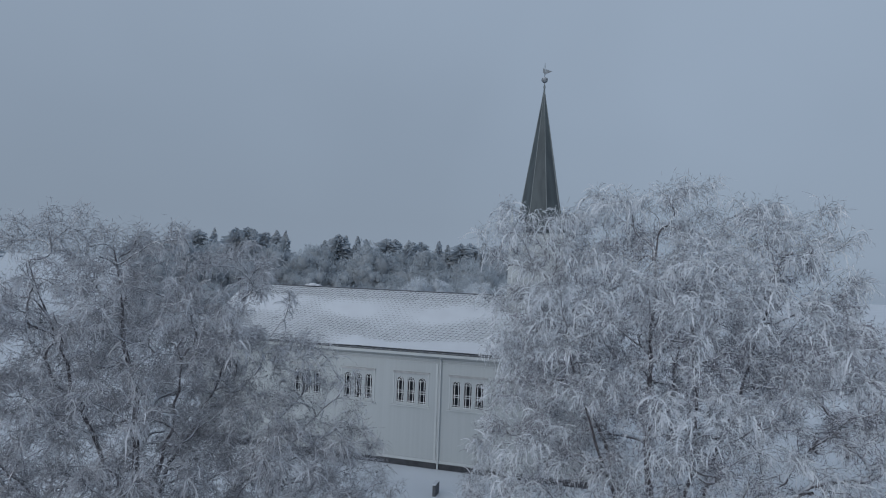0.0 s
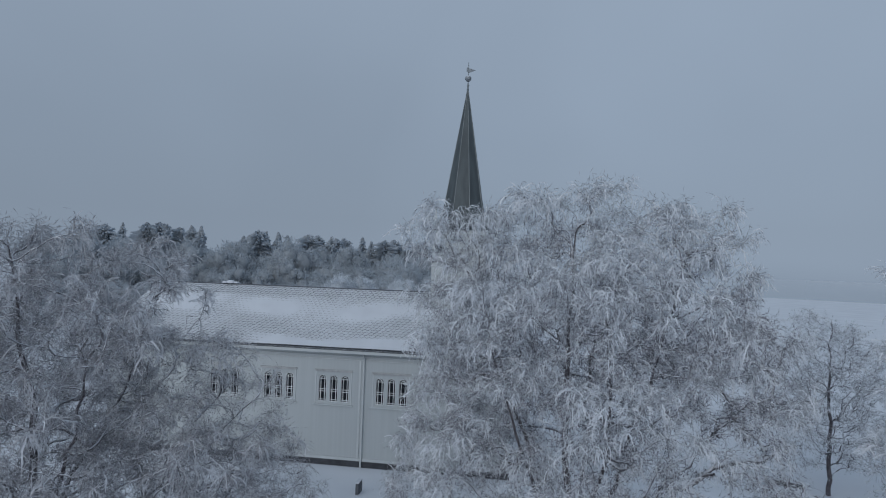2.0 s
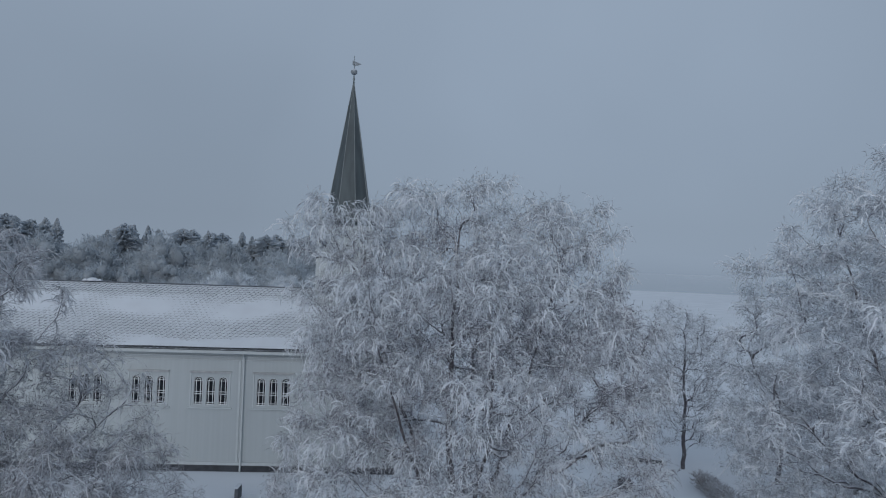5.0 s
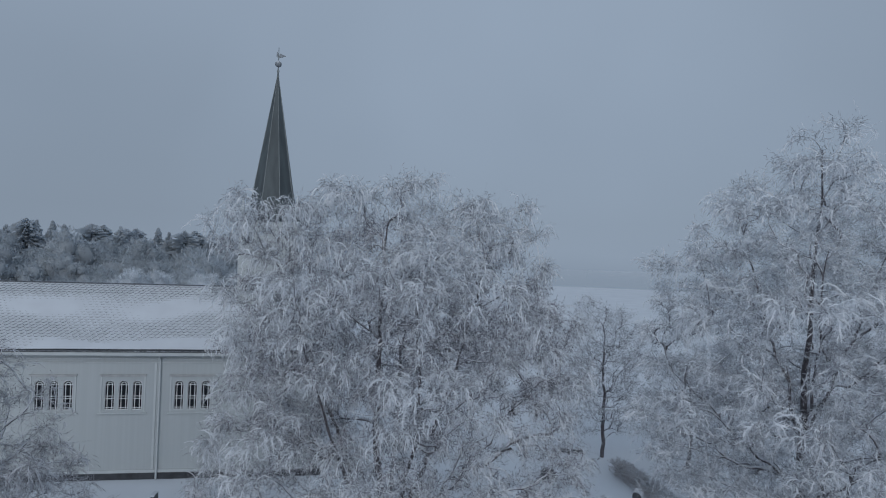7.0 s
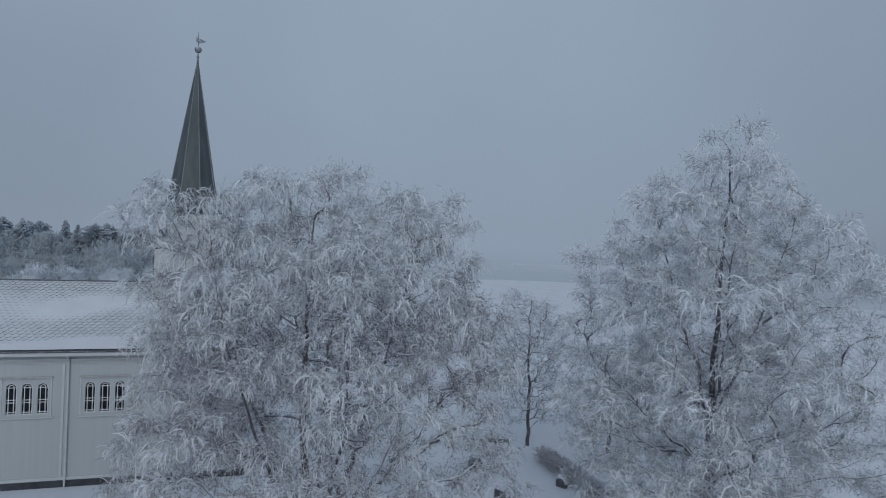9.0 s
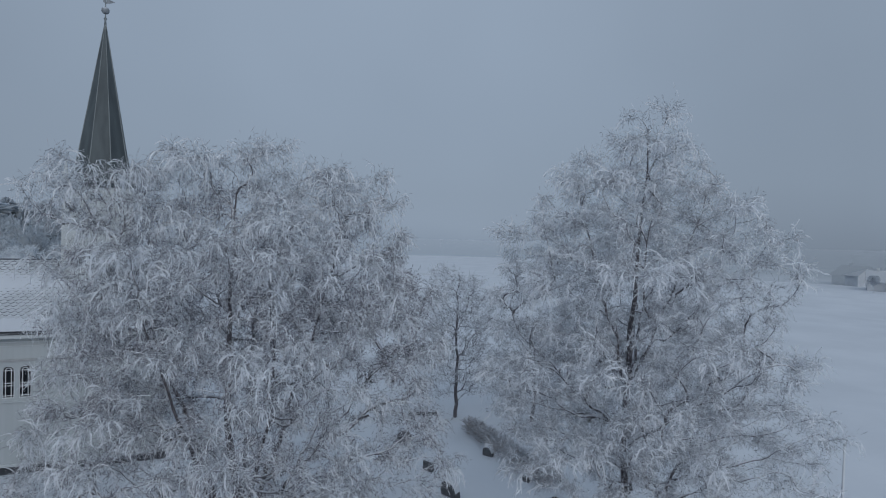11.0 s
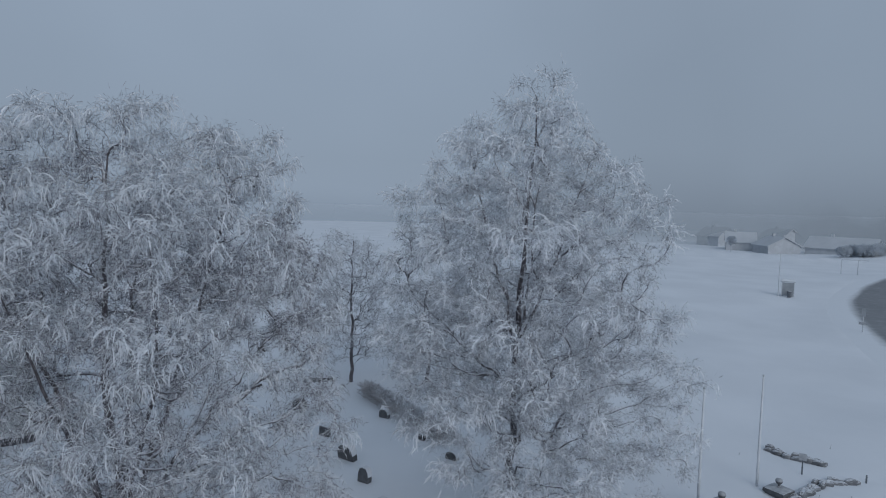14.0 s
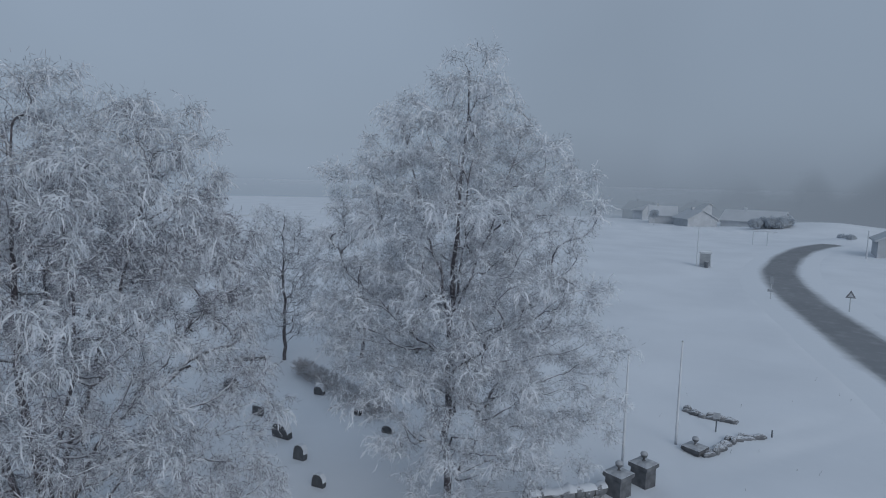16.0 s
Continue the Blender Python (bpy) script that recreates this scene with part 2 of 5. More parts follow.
# ---- mesh helpers ----
class Mesh:
    """Vertices and faces gathered piece by piece."""
    def __init__(self):
        self.v, self.f, self.m = [], [], []

    def add(self, verts, faces, mi=0):
        k = len(self.v)
        self.v += [tuple(p) for p in verts]
        self.f += [tuple(i + k for i in q) for q in faces]
        self.m += [mi] * len(faces)
        return self

    def box(self, x0, y0, z0, x1, y1, z1, mi=0):
        v = [(x, y, z) for z in (z0, z1) for y in (y0, y1) for x in (x0, x1)]
        return self.add(v, [(0, 2, 3, 1), (4, 5, 7, 6), (0, 1, 5, 4), (2, 6, 7, 3), (0, 4, 6, 2), (1, 3, 7, 5)], mi)

    def frustum(self, x, y, z0, z1, a0, a1, b0=None, b1=None, mi=0):
        b0, b1 = b0 or a0, b1 or a1
        v = [(x + sx * a, y + sy * b, z) for z, a, b in ((z0, a0, b0), (z1, a1, b1)) for sx, sy in ((-1, -1), (1, -1), (1, 1), (-1, 1))]
        return self.add(v, [(3, 2, 1, 0), (4, 5, 6, 7)] + [(i, (i + 1) % 4, 4 + (i + 1) % 4, 4 + i) for i in range(4)], mi)

    def slab(self, pts, y0, y1, mi=0):
        """A polygon in x and z, given thickness along y."""
        n = len(pts)
        v = [(x, y0, z) for x, z in pts] + [(x, y1, z) for x, z in pts]
        return self.add(v, [tuple(range(n)), tuple(range(2 * n - 1, n - 1, -1))] + [(i, n + i, n + (i + 1) % n, (i + 1) % n) for i in range(n)], mi)

    def spin(self, profile, n=12, x=0, y=0, mi=0):
        """A profile of (radius, height) turned about the upright."""
        v = [(x + r * math.cos(2 * math.pi * i / n), y + r * math.sin(2 * math.pi * i / n), z) for r, z in profile for i in range(n)]
        f = [(j * n + i, j * n + (i + 1) % n, (j + 1) * n + (i + 1) % n, (j + 1) * n + i) for j in range(len(profile) - 1) for i in range(n)]
        f += [tuple(range(n - 1, -1, -1)), tuple(range((len(profile) - 1) * n, len(profile) * n))]
        return self.add(v, f, mi)

    def tube(self, pts, radii, n=6, mi=0):
        v, q = tubes(np.array([pts], float), np.array([radii], float), n)
        return self.add(v.tolist(), [tuple(a) for a in q.tolist()], mi)

    def data(self, name, mats, smooth=False):
        me = bpy.data.meshes.new(name)
        me.from_pydata(self.v, [], self.f)
        for m in mats:
            me.materials.append(m)
        me.polygons.foreach_set("material_index", self.m)
        if smooth:
            me.polygons.foreach_set("use_smooth", [True] * len(self.f))
        me.update()
        return me


def tubes(paths, radii, sides):
    """Tapered tubes round N polylines of P points: vertices and quads."""
    n, p, _ = paths.shape
    tan = np.gradient(paths, axis=1)
    tan /= np.linalg.norm(tan, axis=2, keepdims=True) + 1e-9
    ref = np.where(np.abs(tan[..., 2:3]) > 0.8, np.array([1.0, 0.1, 0]), np.array([0, 0, 1.0]))
    a = np.cross(tan, ref)
    a /= np.linalg.norm(a, axis=2, keepdims=True) + 1e-9
    b = np.cross(tan, a)
    ang = np.arange(sides) * 2 * math.pi / sides
    ring = a[:, :, None, :] * np.cos(ang)[None, None, :, None] + b[:, :, None, :] * np.sin(ang)[None, None, :, None]
    v = paths[:, :, None, :] + ring * radii[:, :, None, None]
    base = (np.arange(n) * p * sides)[:, None, None] + (np.arange(p - 1) * sides)[None, :, None]
    i = np.arange(sides)[None, None, :]
    j = (i + 1) % sides
    q = np.stack([base + i, base + i + sides, base + j + sides, base + j], -1)
    return v.reshape(-1, 3), q.reshape(-1, 4)


def mesh_np(name, verts, quads, mat, smooth=True):
    me = bpy.data.meshes.new(name)
    me.vertices.add(len(verts))
    me.vertices.foreach_set("co", np.asarray(verts, np.float32).ravel())
    me.loops.add(len(quads) * 4)
    me.loops.foreach_set("vertex_index", np.asarray(quads, np.int32).ravel())
    me.polygons.add(len(quads))
    me.polygons.foreach_set("loop_start", np.arange(len(quads), dtype=np.int32) * 4)
    me.polygons.foreach_set("use_smooth", np.full(len(quads), smooth))
    me.materials.append(mat)
    me.update(calc_edges=True)
    return me


def part(name, mesh, mats, parent=None, label="", smooth=False, m=None, kind=""):
    if isinstance(mesh, Mesh):
        mesh = mesh.data(name, mats if isinstance(mats, (list, tuple)) else [mats], smooth)
    ob = new(name, mesh)
    if parent is not None:
        ob.parent = parent
    if m is not None:
        ob.matrix_basis = m
    return tagged(ob, label=label, kind=kind)


def thing(name, m, label, category, group="", kind=""):
    ob = new(name)
    ob.empty_display_size = 0.3
    ob.matrix_basis = m
    return tagged(ob, label, category, group, kind)


# ---- ground and road ----
ROAD = np.array([(30, -9.5), (44, -4.6), (53.5, -1.2), (63, 1.8), (74, 5.4), (88, 9.0), (101, 11.2), (121, 12.3), (140, 11.6), (152, 9.8), (160, 7.4)])


def smooth_line(pts, n):
    d = np.r_[0, np.cumsum(np.linalg.norm(np.diff(pts, axis=0), axis=1))]
    s = np.linspace(0, d[-1], n)
    q = np.stack([np.interp(s, d, pts[:, k]) for k in (0, 1)], 1)
    for _ in range(6):
        q[1:-1] = (q[:-2] + 2 * q[1:-1] + q[2:]) / 4
    return q


ROAD_LINE = smooth_line(ROAD, 90)


def fbm(x, y):
    """Gentle drifts of snow."""
    return (np.sin(x * 0.31 + 1.3 * np.sin(y * 0.17)) * np.cos(y * 0.27 + 0.8 * np.sin(x * 0.21)) * 0.5
            + np.sin(x * 0.83 + y * 0.41 + 2.0) * np.cos(y * 0.72 - x * 0.2) * 0.25 + np.sin(x * 1.9 + 0.7 * y) * np.sin(y * 2.1 + 0.6) * 0.12)


def ground_z(x, y):
    x, y = np.asarray(x, float), np.asarray(y, float)
    r = np.hypot(x, y)
    z = 0.13 * fbm(x, y) + np.clip((r - 45) / 60, 0, 1) * 0.35 * np.sin(x * 0.045 + 1) * np.sin(y * 0.06 + x * 0.02)
    # two shallow ruts from the gate to the road
    ux, uy = 0.848, -0.53
    along, side = (x - 26) * ux + (y - 6.2) * uy, (x - 26) * uy - (y - 6.2) * ux + 0.05 * (x - 26)
    for o in (-0.8, 0.8):
        z = z - 0.09 * np.exp(-((side - o) / 0.32) ** 2) * np.clip(along + 3, 0, 1) * np.clip((22 - along) / 4, 0, 1)
    # level ground along the church
    cx, cy = x * 0.9636 - (y - 36.24) * 0.2672, x * 0.2672 + (y - 36.24) * 0.9636
    z = z * np.clip((np.maximum(np.abs(cx + 4) - 13, np.abs(cy - 5) - 5.5)) / 4, 0, 1)
    d = np.min(np.hypot(x[..., None] - ROAD_LINE[:, 0], y[..., None] - ROAD_LINE[:, 1]), -1)
    flat, near = np.clip((d - 2.6) / 3.0, 0, 1), np.clip((d - 4) / 6, 0, 1)
    flat = flat * flat * (3 - 2 * flat)
    az = np.degrees(np.arctan2(x, y))
    banks = 1.1 * np.exp(-((r - 183 - 3 * np.sin(az * 1.1)) / 4.5) ** 2) * (0.45 + 0.55 * np.sin(az * 5.3 + 1) * np.sin(az * 2.1)) * np.clip((az - 66) / 3, 0, 1) * np.clip((85 - az) / 2, 0, 1)
    banks = np.maximum(banks, 0) + 2.7 * np.exp(-(((x - 206) / 16) ** 2 + ((y - 11) / 15) ** 2))
    mound = banks + 1.6 * np.exp(-(((x - 168) / 7) ** 2 + ((y - 4) / 6) ** 2))
    return z * near - 0.3 * (1 - flat) + mound


def build_ground():
    rings = np.r_[0.01, np.linspace(3, 30, 28), np.geomspace(30.8, 200, 84), np.geomspace(215, 4500, 14)]
    a = np.radians(np.r_[np.linspace(-28, 130, 330, endpoint=False), np.linspace(130, 332, 70, endpoint=False)])
    nsec = len(a)
    x, y = rings[:, None] * np.cos(a)[None] - 1.3 * np.exp(-rings[:, None] / 8), rings[:, None] * np.sin(a)[None] - 2.1 * np.exp(-rings[:, None] / 8)
    z = ground_z(x, y)
    v = np.stack([x, y, z], -1).reshape(-1, 3)
    i, j = np.meshgrid(np.arange(len(rings) - 1), np.arange(nsec), indexing="ij")
    k = (j + 1) % nsec
    q = np.stack([i * nsec + j, (i + 1) * nsec + j, (i + 1) * nsec + k, i * nsec + k], -1).reshape(-1, 4)
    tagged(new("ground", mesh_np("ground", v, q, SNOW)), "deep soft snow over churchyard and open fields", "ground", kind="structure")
    line = smooth_line(ROAD_LINE, 240)
    t = np.gradient(line, axis=0)
    t /= np.linalg.norm(t, axis=1, keepdims=True)
    nrm = np.stack([-t[:, 1], t[:, 0]], 1)
    rng = np.random.default_rng(4)
    half = np.array([1.6, 1.95, 2.3, 2.8, 3.6, 5.4])
    offs = np.r_[-half[::-1], 0, half]
    cols = len(offs)
    sway = np.cumsum(rng.normal(0, 0.05, (len(line), cols)), 0)
    soft_ = np.stack([np.convolve(sway[:, k], np.ones(9) / 9, "same") for k in range(cols)], 1)
    sway = np.clip(soft_ - np.stack([np.convolve(sway[:, k], np.ones(41) / 41, "same") for k in range(cols)], 1), -0.25, 0.25)
    p = line[:, None, :] + nrm[:, None, :] * (offs + sway * np.clip(np.abs(offs) / 2, 0, 1))[..., None]
    rise = np.array([0.0, -0.01, 0.0, 0.01, 0.0, -0.06])
    zz = np.broadcast_to(np.r_[rise[::-1], 0.03, rise], p.shape[:2])
    v = np.concatenate([p, zz[..., None]], -1).reshape(-1, 3)
    i, j = np.meshgrid(np.arange(len(line) - 1), np.arange(cols - 1), indexing="ij")
    q = np.stack([i * cols + j, (i + 1) * cols + j, (i + 1) * cols + j + 1, i * cols + j + 1], -1).reshape(-1, 4)[:, ::-1]
    me = mesh_np("road", v, q, ROAD_SURFACE)
    cover = np.array([0.0, 0.16, 0.55, 0.95, 1.2, 1.2])
    cover = np.broadcast_to(np.r_[cover[::-1], 0.0, cover], p.shape[:2])
    me.attributes.new("slush", "FLOAT", "POINT").data.foreach_set("value", cover.astype(np.float32).ravel())
    tagged(new("road", me), "dark ploughed road bending between snow banks", "road", kind="structure")


build_ground()


# ---- distance: haze painted on glowing sheets ----
def backdrop(name, radius, az0, az1, low, high, color, label, seed, crowns=(), fade=0.9):
    """A far glowing sheet, painted as wooded hills that melt upwards into haze."""
    m = bpy.data.materials.new(name)
    m.use_nodes = True
    nt = m.node_tree
    n, l = nt.nodes, nt.links
    n.remove(n["Principled BSDF"])
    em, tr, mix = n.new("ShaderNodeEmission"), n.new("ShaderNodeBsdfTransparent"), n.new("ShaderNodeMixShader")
    # The haze colour is emitted, so the sheet glows evenly.
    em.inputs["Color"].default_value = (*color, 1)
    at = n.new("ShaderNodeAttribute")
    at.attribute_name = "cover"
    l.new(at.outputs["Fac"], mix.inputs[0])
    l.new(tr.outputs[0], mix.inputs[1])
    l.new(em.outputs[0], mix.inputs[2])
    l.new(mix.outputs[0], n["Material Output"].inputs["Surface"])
    cols, rows = 180, 24
    a = np.radians(np.linspace(az0, az1, cols))
    s = np.linspace(0, 1, rows)
    hump = 1 + 0.07 * np.sin(a * 11 + seed) + 0.05 * np.sin(a * 29 + 2 * seed) + 0.02 * np.sin(a * 61)
    if crowns:
        hump = 0.62 + 0.03 * np.sin(a * 61 + seed) + 0.02 * np.sin(a * 143) + 0.4 * hump - 0.4
        hump = hump + sum(h * np.exp(-((np.degrees(a) - c) / w) ** 2) for c, w, h in crowns)
    x = radius * np.sin(a)[:, None] + 0 * s
    y = radius * np.cos(a)[:, None] + 0 * s
    z = low + (high - low) * s[None] * hump[:, None]
    v = np.stack([x, y, z], -1).reshape(-1, 3)
    i, j = np.meshgrid(np.arange(cols - 1), np.arange(rows - 1), indexing="ij")
    q = np.stack([i * rows + j, (i + 1) * rows + j, (i + 1) * rows + j + 1, i * rows + j + 1], -1).reshape(-1, 4)
    me = mesh_np(name, v, q, m)
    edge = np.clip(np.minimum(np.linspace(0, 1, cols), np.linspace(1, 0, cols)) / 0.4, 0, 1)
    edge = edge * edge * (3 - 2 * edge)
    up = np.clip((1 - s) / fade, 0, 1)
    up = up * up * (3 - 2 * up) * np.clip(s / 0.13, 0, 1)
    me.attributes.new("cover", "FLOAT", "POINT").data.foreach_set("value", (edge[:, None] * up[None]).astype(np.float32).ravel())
    ob = tagged(new(name, me), label, "distance", kind="structure")
    ob.visible_shadow = False


backdrop("backdrop_hills", 400, 5, 85, -3, 22, (0.228, 0.288, 0.37), "glowing sheet tinted as low far hills in freezing fog", 1.0)
backdrop("backdrop_woods", 235, 38, 150, -2, 34, (0.172, 0.215, 0.272), "glowing sheet tinted as dark woods dissolving in fog behind houses", 2.3)
backdrop("backdrop_trees", 228, 72, 125, -2, 19, (0.15, 0.187, 0.238), "glowing sheet tinted as grey trees in fog beyond the road", 4.1, ((75.5, 1.6, 0.18), (80.5, 2.0, 0.28), (85.5, 1.3, 0.42), (91.5, 2.8, 0.75), (97, 3, 0.6)), 0.5)


# ---- church ----
NAVE_W, NAVE_E, DEPTH, EAVE, RIDGE, OVER = -16.5, 8.6, 10.4, 6.78, 10.12, 0.5
SILL_Z, SPRING_Z, LIGHT_W = 3.70, 5.02, 0.50
GROUPS = (-9.70, -6.22, -2.78, 0.72)
LIGHTS = tuple(g + k * 0.69 for g in GROUPS for k in range(3))


def arch(x0, x1, spring, n=8):
    """Points of a round arch from its left springing to its right."""
    r, c = (x1 - x0) / 2, (x0 + x1) / 2
    return [(c - r * math.cos(math.pi * i / n), spring + r * math.sin(math.pi * i / n)) for i in range(n + 1)]


def build_church():
    church = thing("church", pose(0.12, 36.24, 0, 0, 0, -15.5), "white wooden church with snowy tiled roof and dark spire", "church")
    wall = Mesh()
    wall.box(NAVE_W, 0, 0.36, NAVE_E, 0.22, SILL_Z)
    top = SPRING_Z + LIGHT_W / 2 + 0.02
    wall.box(NAVE_W, 0, top, NAVE_E, 0.22, EAVE)
    edges = [NAVE_W] + [e for x in LIGHTS for e in (x, x + LIGHT_W)] + [NAVE_E]
    for i in range(0, len(edges), 2):
        wall.box(edges[i], 0, SILL_Z, edges[i + 1], 0.22, top)
    for x in LIGHTS:
        pts = arch(x, x + LIGHT_W, SPRING_Z)
        half = len(pts) // 2
        wall.slab([(x, top)] + pts[:half + 1] + [(x + LIGHT_W / 2, top)], 0, 0.22)
        wall.slab([(x + LIGHT_W / 2, top)] + pts[half:] + [(x + LIGHT_W, top)], 0, 0.22)
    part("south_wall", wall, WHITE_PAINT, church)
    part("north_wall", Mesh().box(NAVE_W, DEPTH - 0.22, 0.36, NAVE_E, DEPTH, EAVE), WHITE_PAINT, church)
    for x in (NAVE_W, NAVE_E - 0.22):
        g = Mesh()
        v = [(0.22, 0.36), (DEPTH - 0.22, 0.36), (DEPTH - 0.22, EAVE), (DEPTH / 2, RIDGE - 0.15), (0.22, EAVE)]
        g.add([(x + dx, y, z) for dx in (0, 0.22) for y, z in v],
              [(4, 3, 2, 1, 0), (5, 6, 7, 8, 9)] + [(i, (i + 1) % 5, 5 + (i + 1) % 5, 5 + i) for i in range(5)])
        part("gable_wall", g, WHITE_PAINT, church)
    part("foundation", Mesh().box(NAVE_W - 0.04, -0.05, -0.4, NAVE_E + 0.04, DEPTH + 0.05, 0.357), FOUNDATION, church, "dark stone foundation")
    part("base_board", Mesh().box(NAVE_W, -0.06, 0.36, NAVE_E, -0.002, 0.52), TRIM_PAINT, church)
    part("cornice", Mesh().box(NAVE_W - 0.2, -0.34, 6.62, NAVE_E + 0.2, -0.002, 6.76), TRIM_PAINT, church, "white moulded eaves cornice")
    for z, h in ((6.40, 0.05), (6.22, 0.035)):
        part("frieze_moulding", Mesh().box(NAVE_W, -0.05, z, NAVE_E, -0.002, z + h), TRIM_PAINT, church)
    # windows
    for x in LIGHTS:
        fr = Mesh()
        x1 = x + LIGHT_W
        out, inn = arch(x + 0.004, x1 - 0.004, SPRING_Z), arch(x + 0.026, x1 - 0.026, SPRING_Z)
        o = [(x + 0.004, SILL_Z)] + out + [(x1 - 0.004, SILL_Z)]
        n_ = [(x + 0.026, SILL_Z + 0.03)] + inn + [(x1 - 0.026, SILL_Z + 0.03)]
        for i in range(len(o)):
            j = (i + 1) % len(o)
            fr.slab([o[i], o[j], n_[j], n_[i]], 0.02, 0.12)
        win = part("window", fr, SASH_PAINT, church, "narrow round-arched window with white glazing bars")
        for bx in (x + 0.118, x1 - 0.148):
            part("glazing_bar", Mesh().box(bx, 0.045, SILL_Z + 0.04, bx + 0.03, 0.075, SPRING_Z + 0.05), SASH_PAINT, win)
        for bz in (SILL_Z + 0.10, SILL_Z + 0.58, SILL_Z + 0.71, SPRING_Z + 0.0):
            part("glazing_bar", Mesh().box(x + 0.04, 0.043, bz, x1 - 0.04, 0.073, bz + 0.03), SASH_PAINT, win)
        a0, a1 = arch(x + 0.118, x1 - 0.118, SPRING_Z + 0.03), arch(x + 0.148, x1 - 0.148, SPRING_Z + 0.03)
        bow = Mesh()
        for i in range(len(a0) - 1):
            bow.slab([a0[i], a0[i + 1], a1[i + 1], a1[i]], 0.045, 0.075)
        part("arched_glazing_bar", bow, SASH_PAINT, win)
        part("pane", Mesh().slab([(x + 0.015, SILL_Z + 0.02)] + arch(x + 0.015, x1 - 0.015, SPRING_Z) + [(x1 - 0.015, SILL_Z + 0.02)], 0.08, 0.09), GLASS, win, "dark leaded pane")
    for g in GROUPS:
        part("window_hood", Mesh().box(g - 0.24, -0.10, 5.53, g + 2.10, -0.002, 5.59).box(g - 0.18, -0.06, 5.47, g + 2.04, -0.002, 5.528), LINE_PAINT, church, "grey hood moulding over window group")
        part("window_sill", Mesh().box(g - 0.30, -0.09, 3.50, g + 2.16, -0.002, 3.56), TRIM_PAINT, church)
        for e in (g - 0.20, g + 1.98):
            part("window_casing", Mesh().box(e, -0.03, 3.562, e + 0.07, -0.002, 5.468), TRIM_PAINT, church)
    # downpipe with its bends, and the batten beside it
    pipe = Mesh().tube([(0.0, -0.42, 6.72), (0.0, -0.38, 6.6), (0.0, -0.1, 6.42), (0.0, -0.09, 6.2), (0.0, -0.09, 0.5), (0.0, -0.14, 0.36), (0.0, -0.16, 0.02)], [0.05] * 7, 8)
    part("downpipe", pipe, TRIM_PAINT, church, "white rain downpipe", True)
    part("corner_board", Mesh().box(-0.30, -0.035, 0.53, -0.18, -0.002, 6.2), TRIM_PAINT, church)
    # roof slopes
    run = DEPTH / 2 + OVER
    zlow = EAVE + 0.14
    slope = math.atan2(RIDGE - zlow, run)
    length = math.hypot(RIDGE - zlow, run)
    for side in (0, 1):
        sl = Mesh()
        y0, y1 = (-OVER, DEPTH / 2) if side == 0 else (DEPTH + OVER, DEPTH / 2)
        a, b = NAVE_W - 0.35, NAVE_E + 0.35
        v = [(a, y0, zlow), (b, y0, zlow), (b, y1, RIDGE), (a, y1, RIDGE)]
        v += [(x, y, z - 0.07) for x, y, z in v]
        sl.add(v, [(0, 1, 2, 3), (7, 6, 5, 4), (0, 4, 5, 1), (2, 6, 7, 3), (1, 5, 6, 2), (0, 3, 7, 4)])
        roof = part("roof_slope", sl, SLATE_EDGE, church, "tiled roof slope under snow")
        if side == 0:
            south = roof
    part("fascia", Mesh().box(NAVE_W - 0.34, -OVER + 0.004, 6.66, NAVE_E + 0.34, -OVER + 0.05, 6.845), TRIM_PAINT, church, "white fascia board under the eaves")
    part("soffit", Mesh().box(NAVE_W - 0.34, -OVER + 0.052, 6.765, NAVE_E + 0.34, -0.002, 6.80), TRIM_PAINT, church)
    part("gutter", Mesh().tube([(NAVE_W - 0.3, -OVER - 0.04, 6.87), (NAVE_E + 0.3, -OVER - 0.035, 6.87)], [0.03, 0.03], 8), GUTTER, church, "dark eaves gutter", True)
    part("ridge_cap", Mesh().tube([(NAVE_W - 0.35, DEPTH / 2, RIDGE + 0.055), (NAVE_E + 0.35, DEPTH / 2, RIDGE + 0.055)], [0.065, 0.065], 6), SLATE_EDGE, church, "dark ridge capping", True)
    # snow that lies on the south slope in drifts and lets the tiles show between
    nx, ny = 260, 64
    xs = np.linspace(NAVE_W - 0.34, NAVE_E + 0.34, nx)
    ss = np.linspace(0.0, length - 0.02, ny)
    X, S = np.meshgrid(xs, ss, indexing="ij")
    patch = (0.5 * np.sin(X * 0.8 + 1.2 * np.sin(S * 0.9)) * np.cos(S * 1.1 + 0.6) + 0.35 * np.sin(X * 1.7 + S * 0.7 + 1) * np.cos(S * 1.9 - X * 0.5)
             + 0.15 * np.sin(X * 4.3 + 2 * S) * np.sin(S * 4.1 - X))
    east = np.clip((X + 8.5) / 4.5, 0, 1)
    east = east * east * (3 - 2 * east)
    eave = np.exp(-(np.maximum(S - 0.55 - 0.25 * np.sin(X * 0.7 + 0.4), 0) / 0.35) ** 2) * east
    drift = np.exp(-((S - 4.0 - 0.35 * np.sin(X * 0.45)) / 1.05) ** 2) * (0.68 + 0.32 * np.sin(X * 0.95 + 2.0))
    hgt = 0.014 + 0.012 * patch + 0.05 * eave + 0.046 * drift - 0.03 * np.clip((S - 5.35) / 0.3, 0, 1)
    cs, sn = math.cos(slope), math.sin(slope)
    v = np.stack([X, -OVER + S * cs - hgt * sn, zlow + S * sn + hgt * cs + 0.035], -1).reshape(-1, 3)
    i, j = np.meshgrid(np.arange(nx - 1), np.arange(ny - 1), indexing="ij")
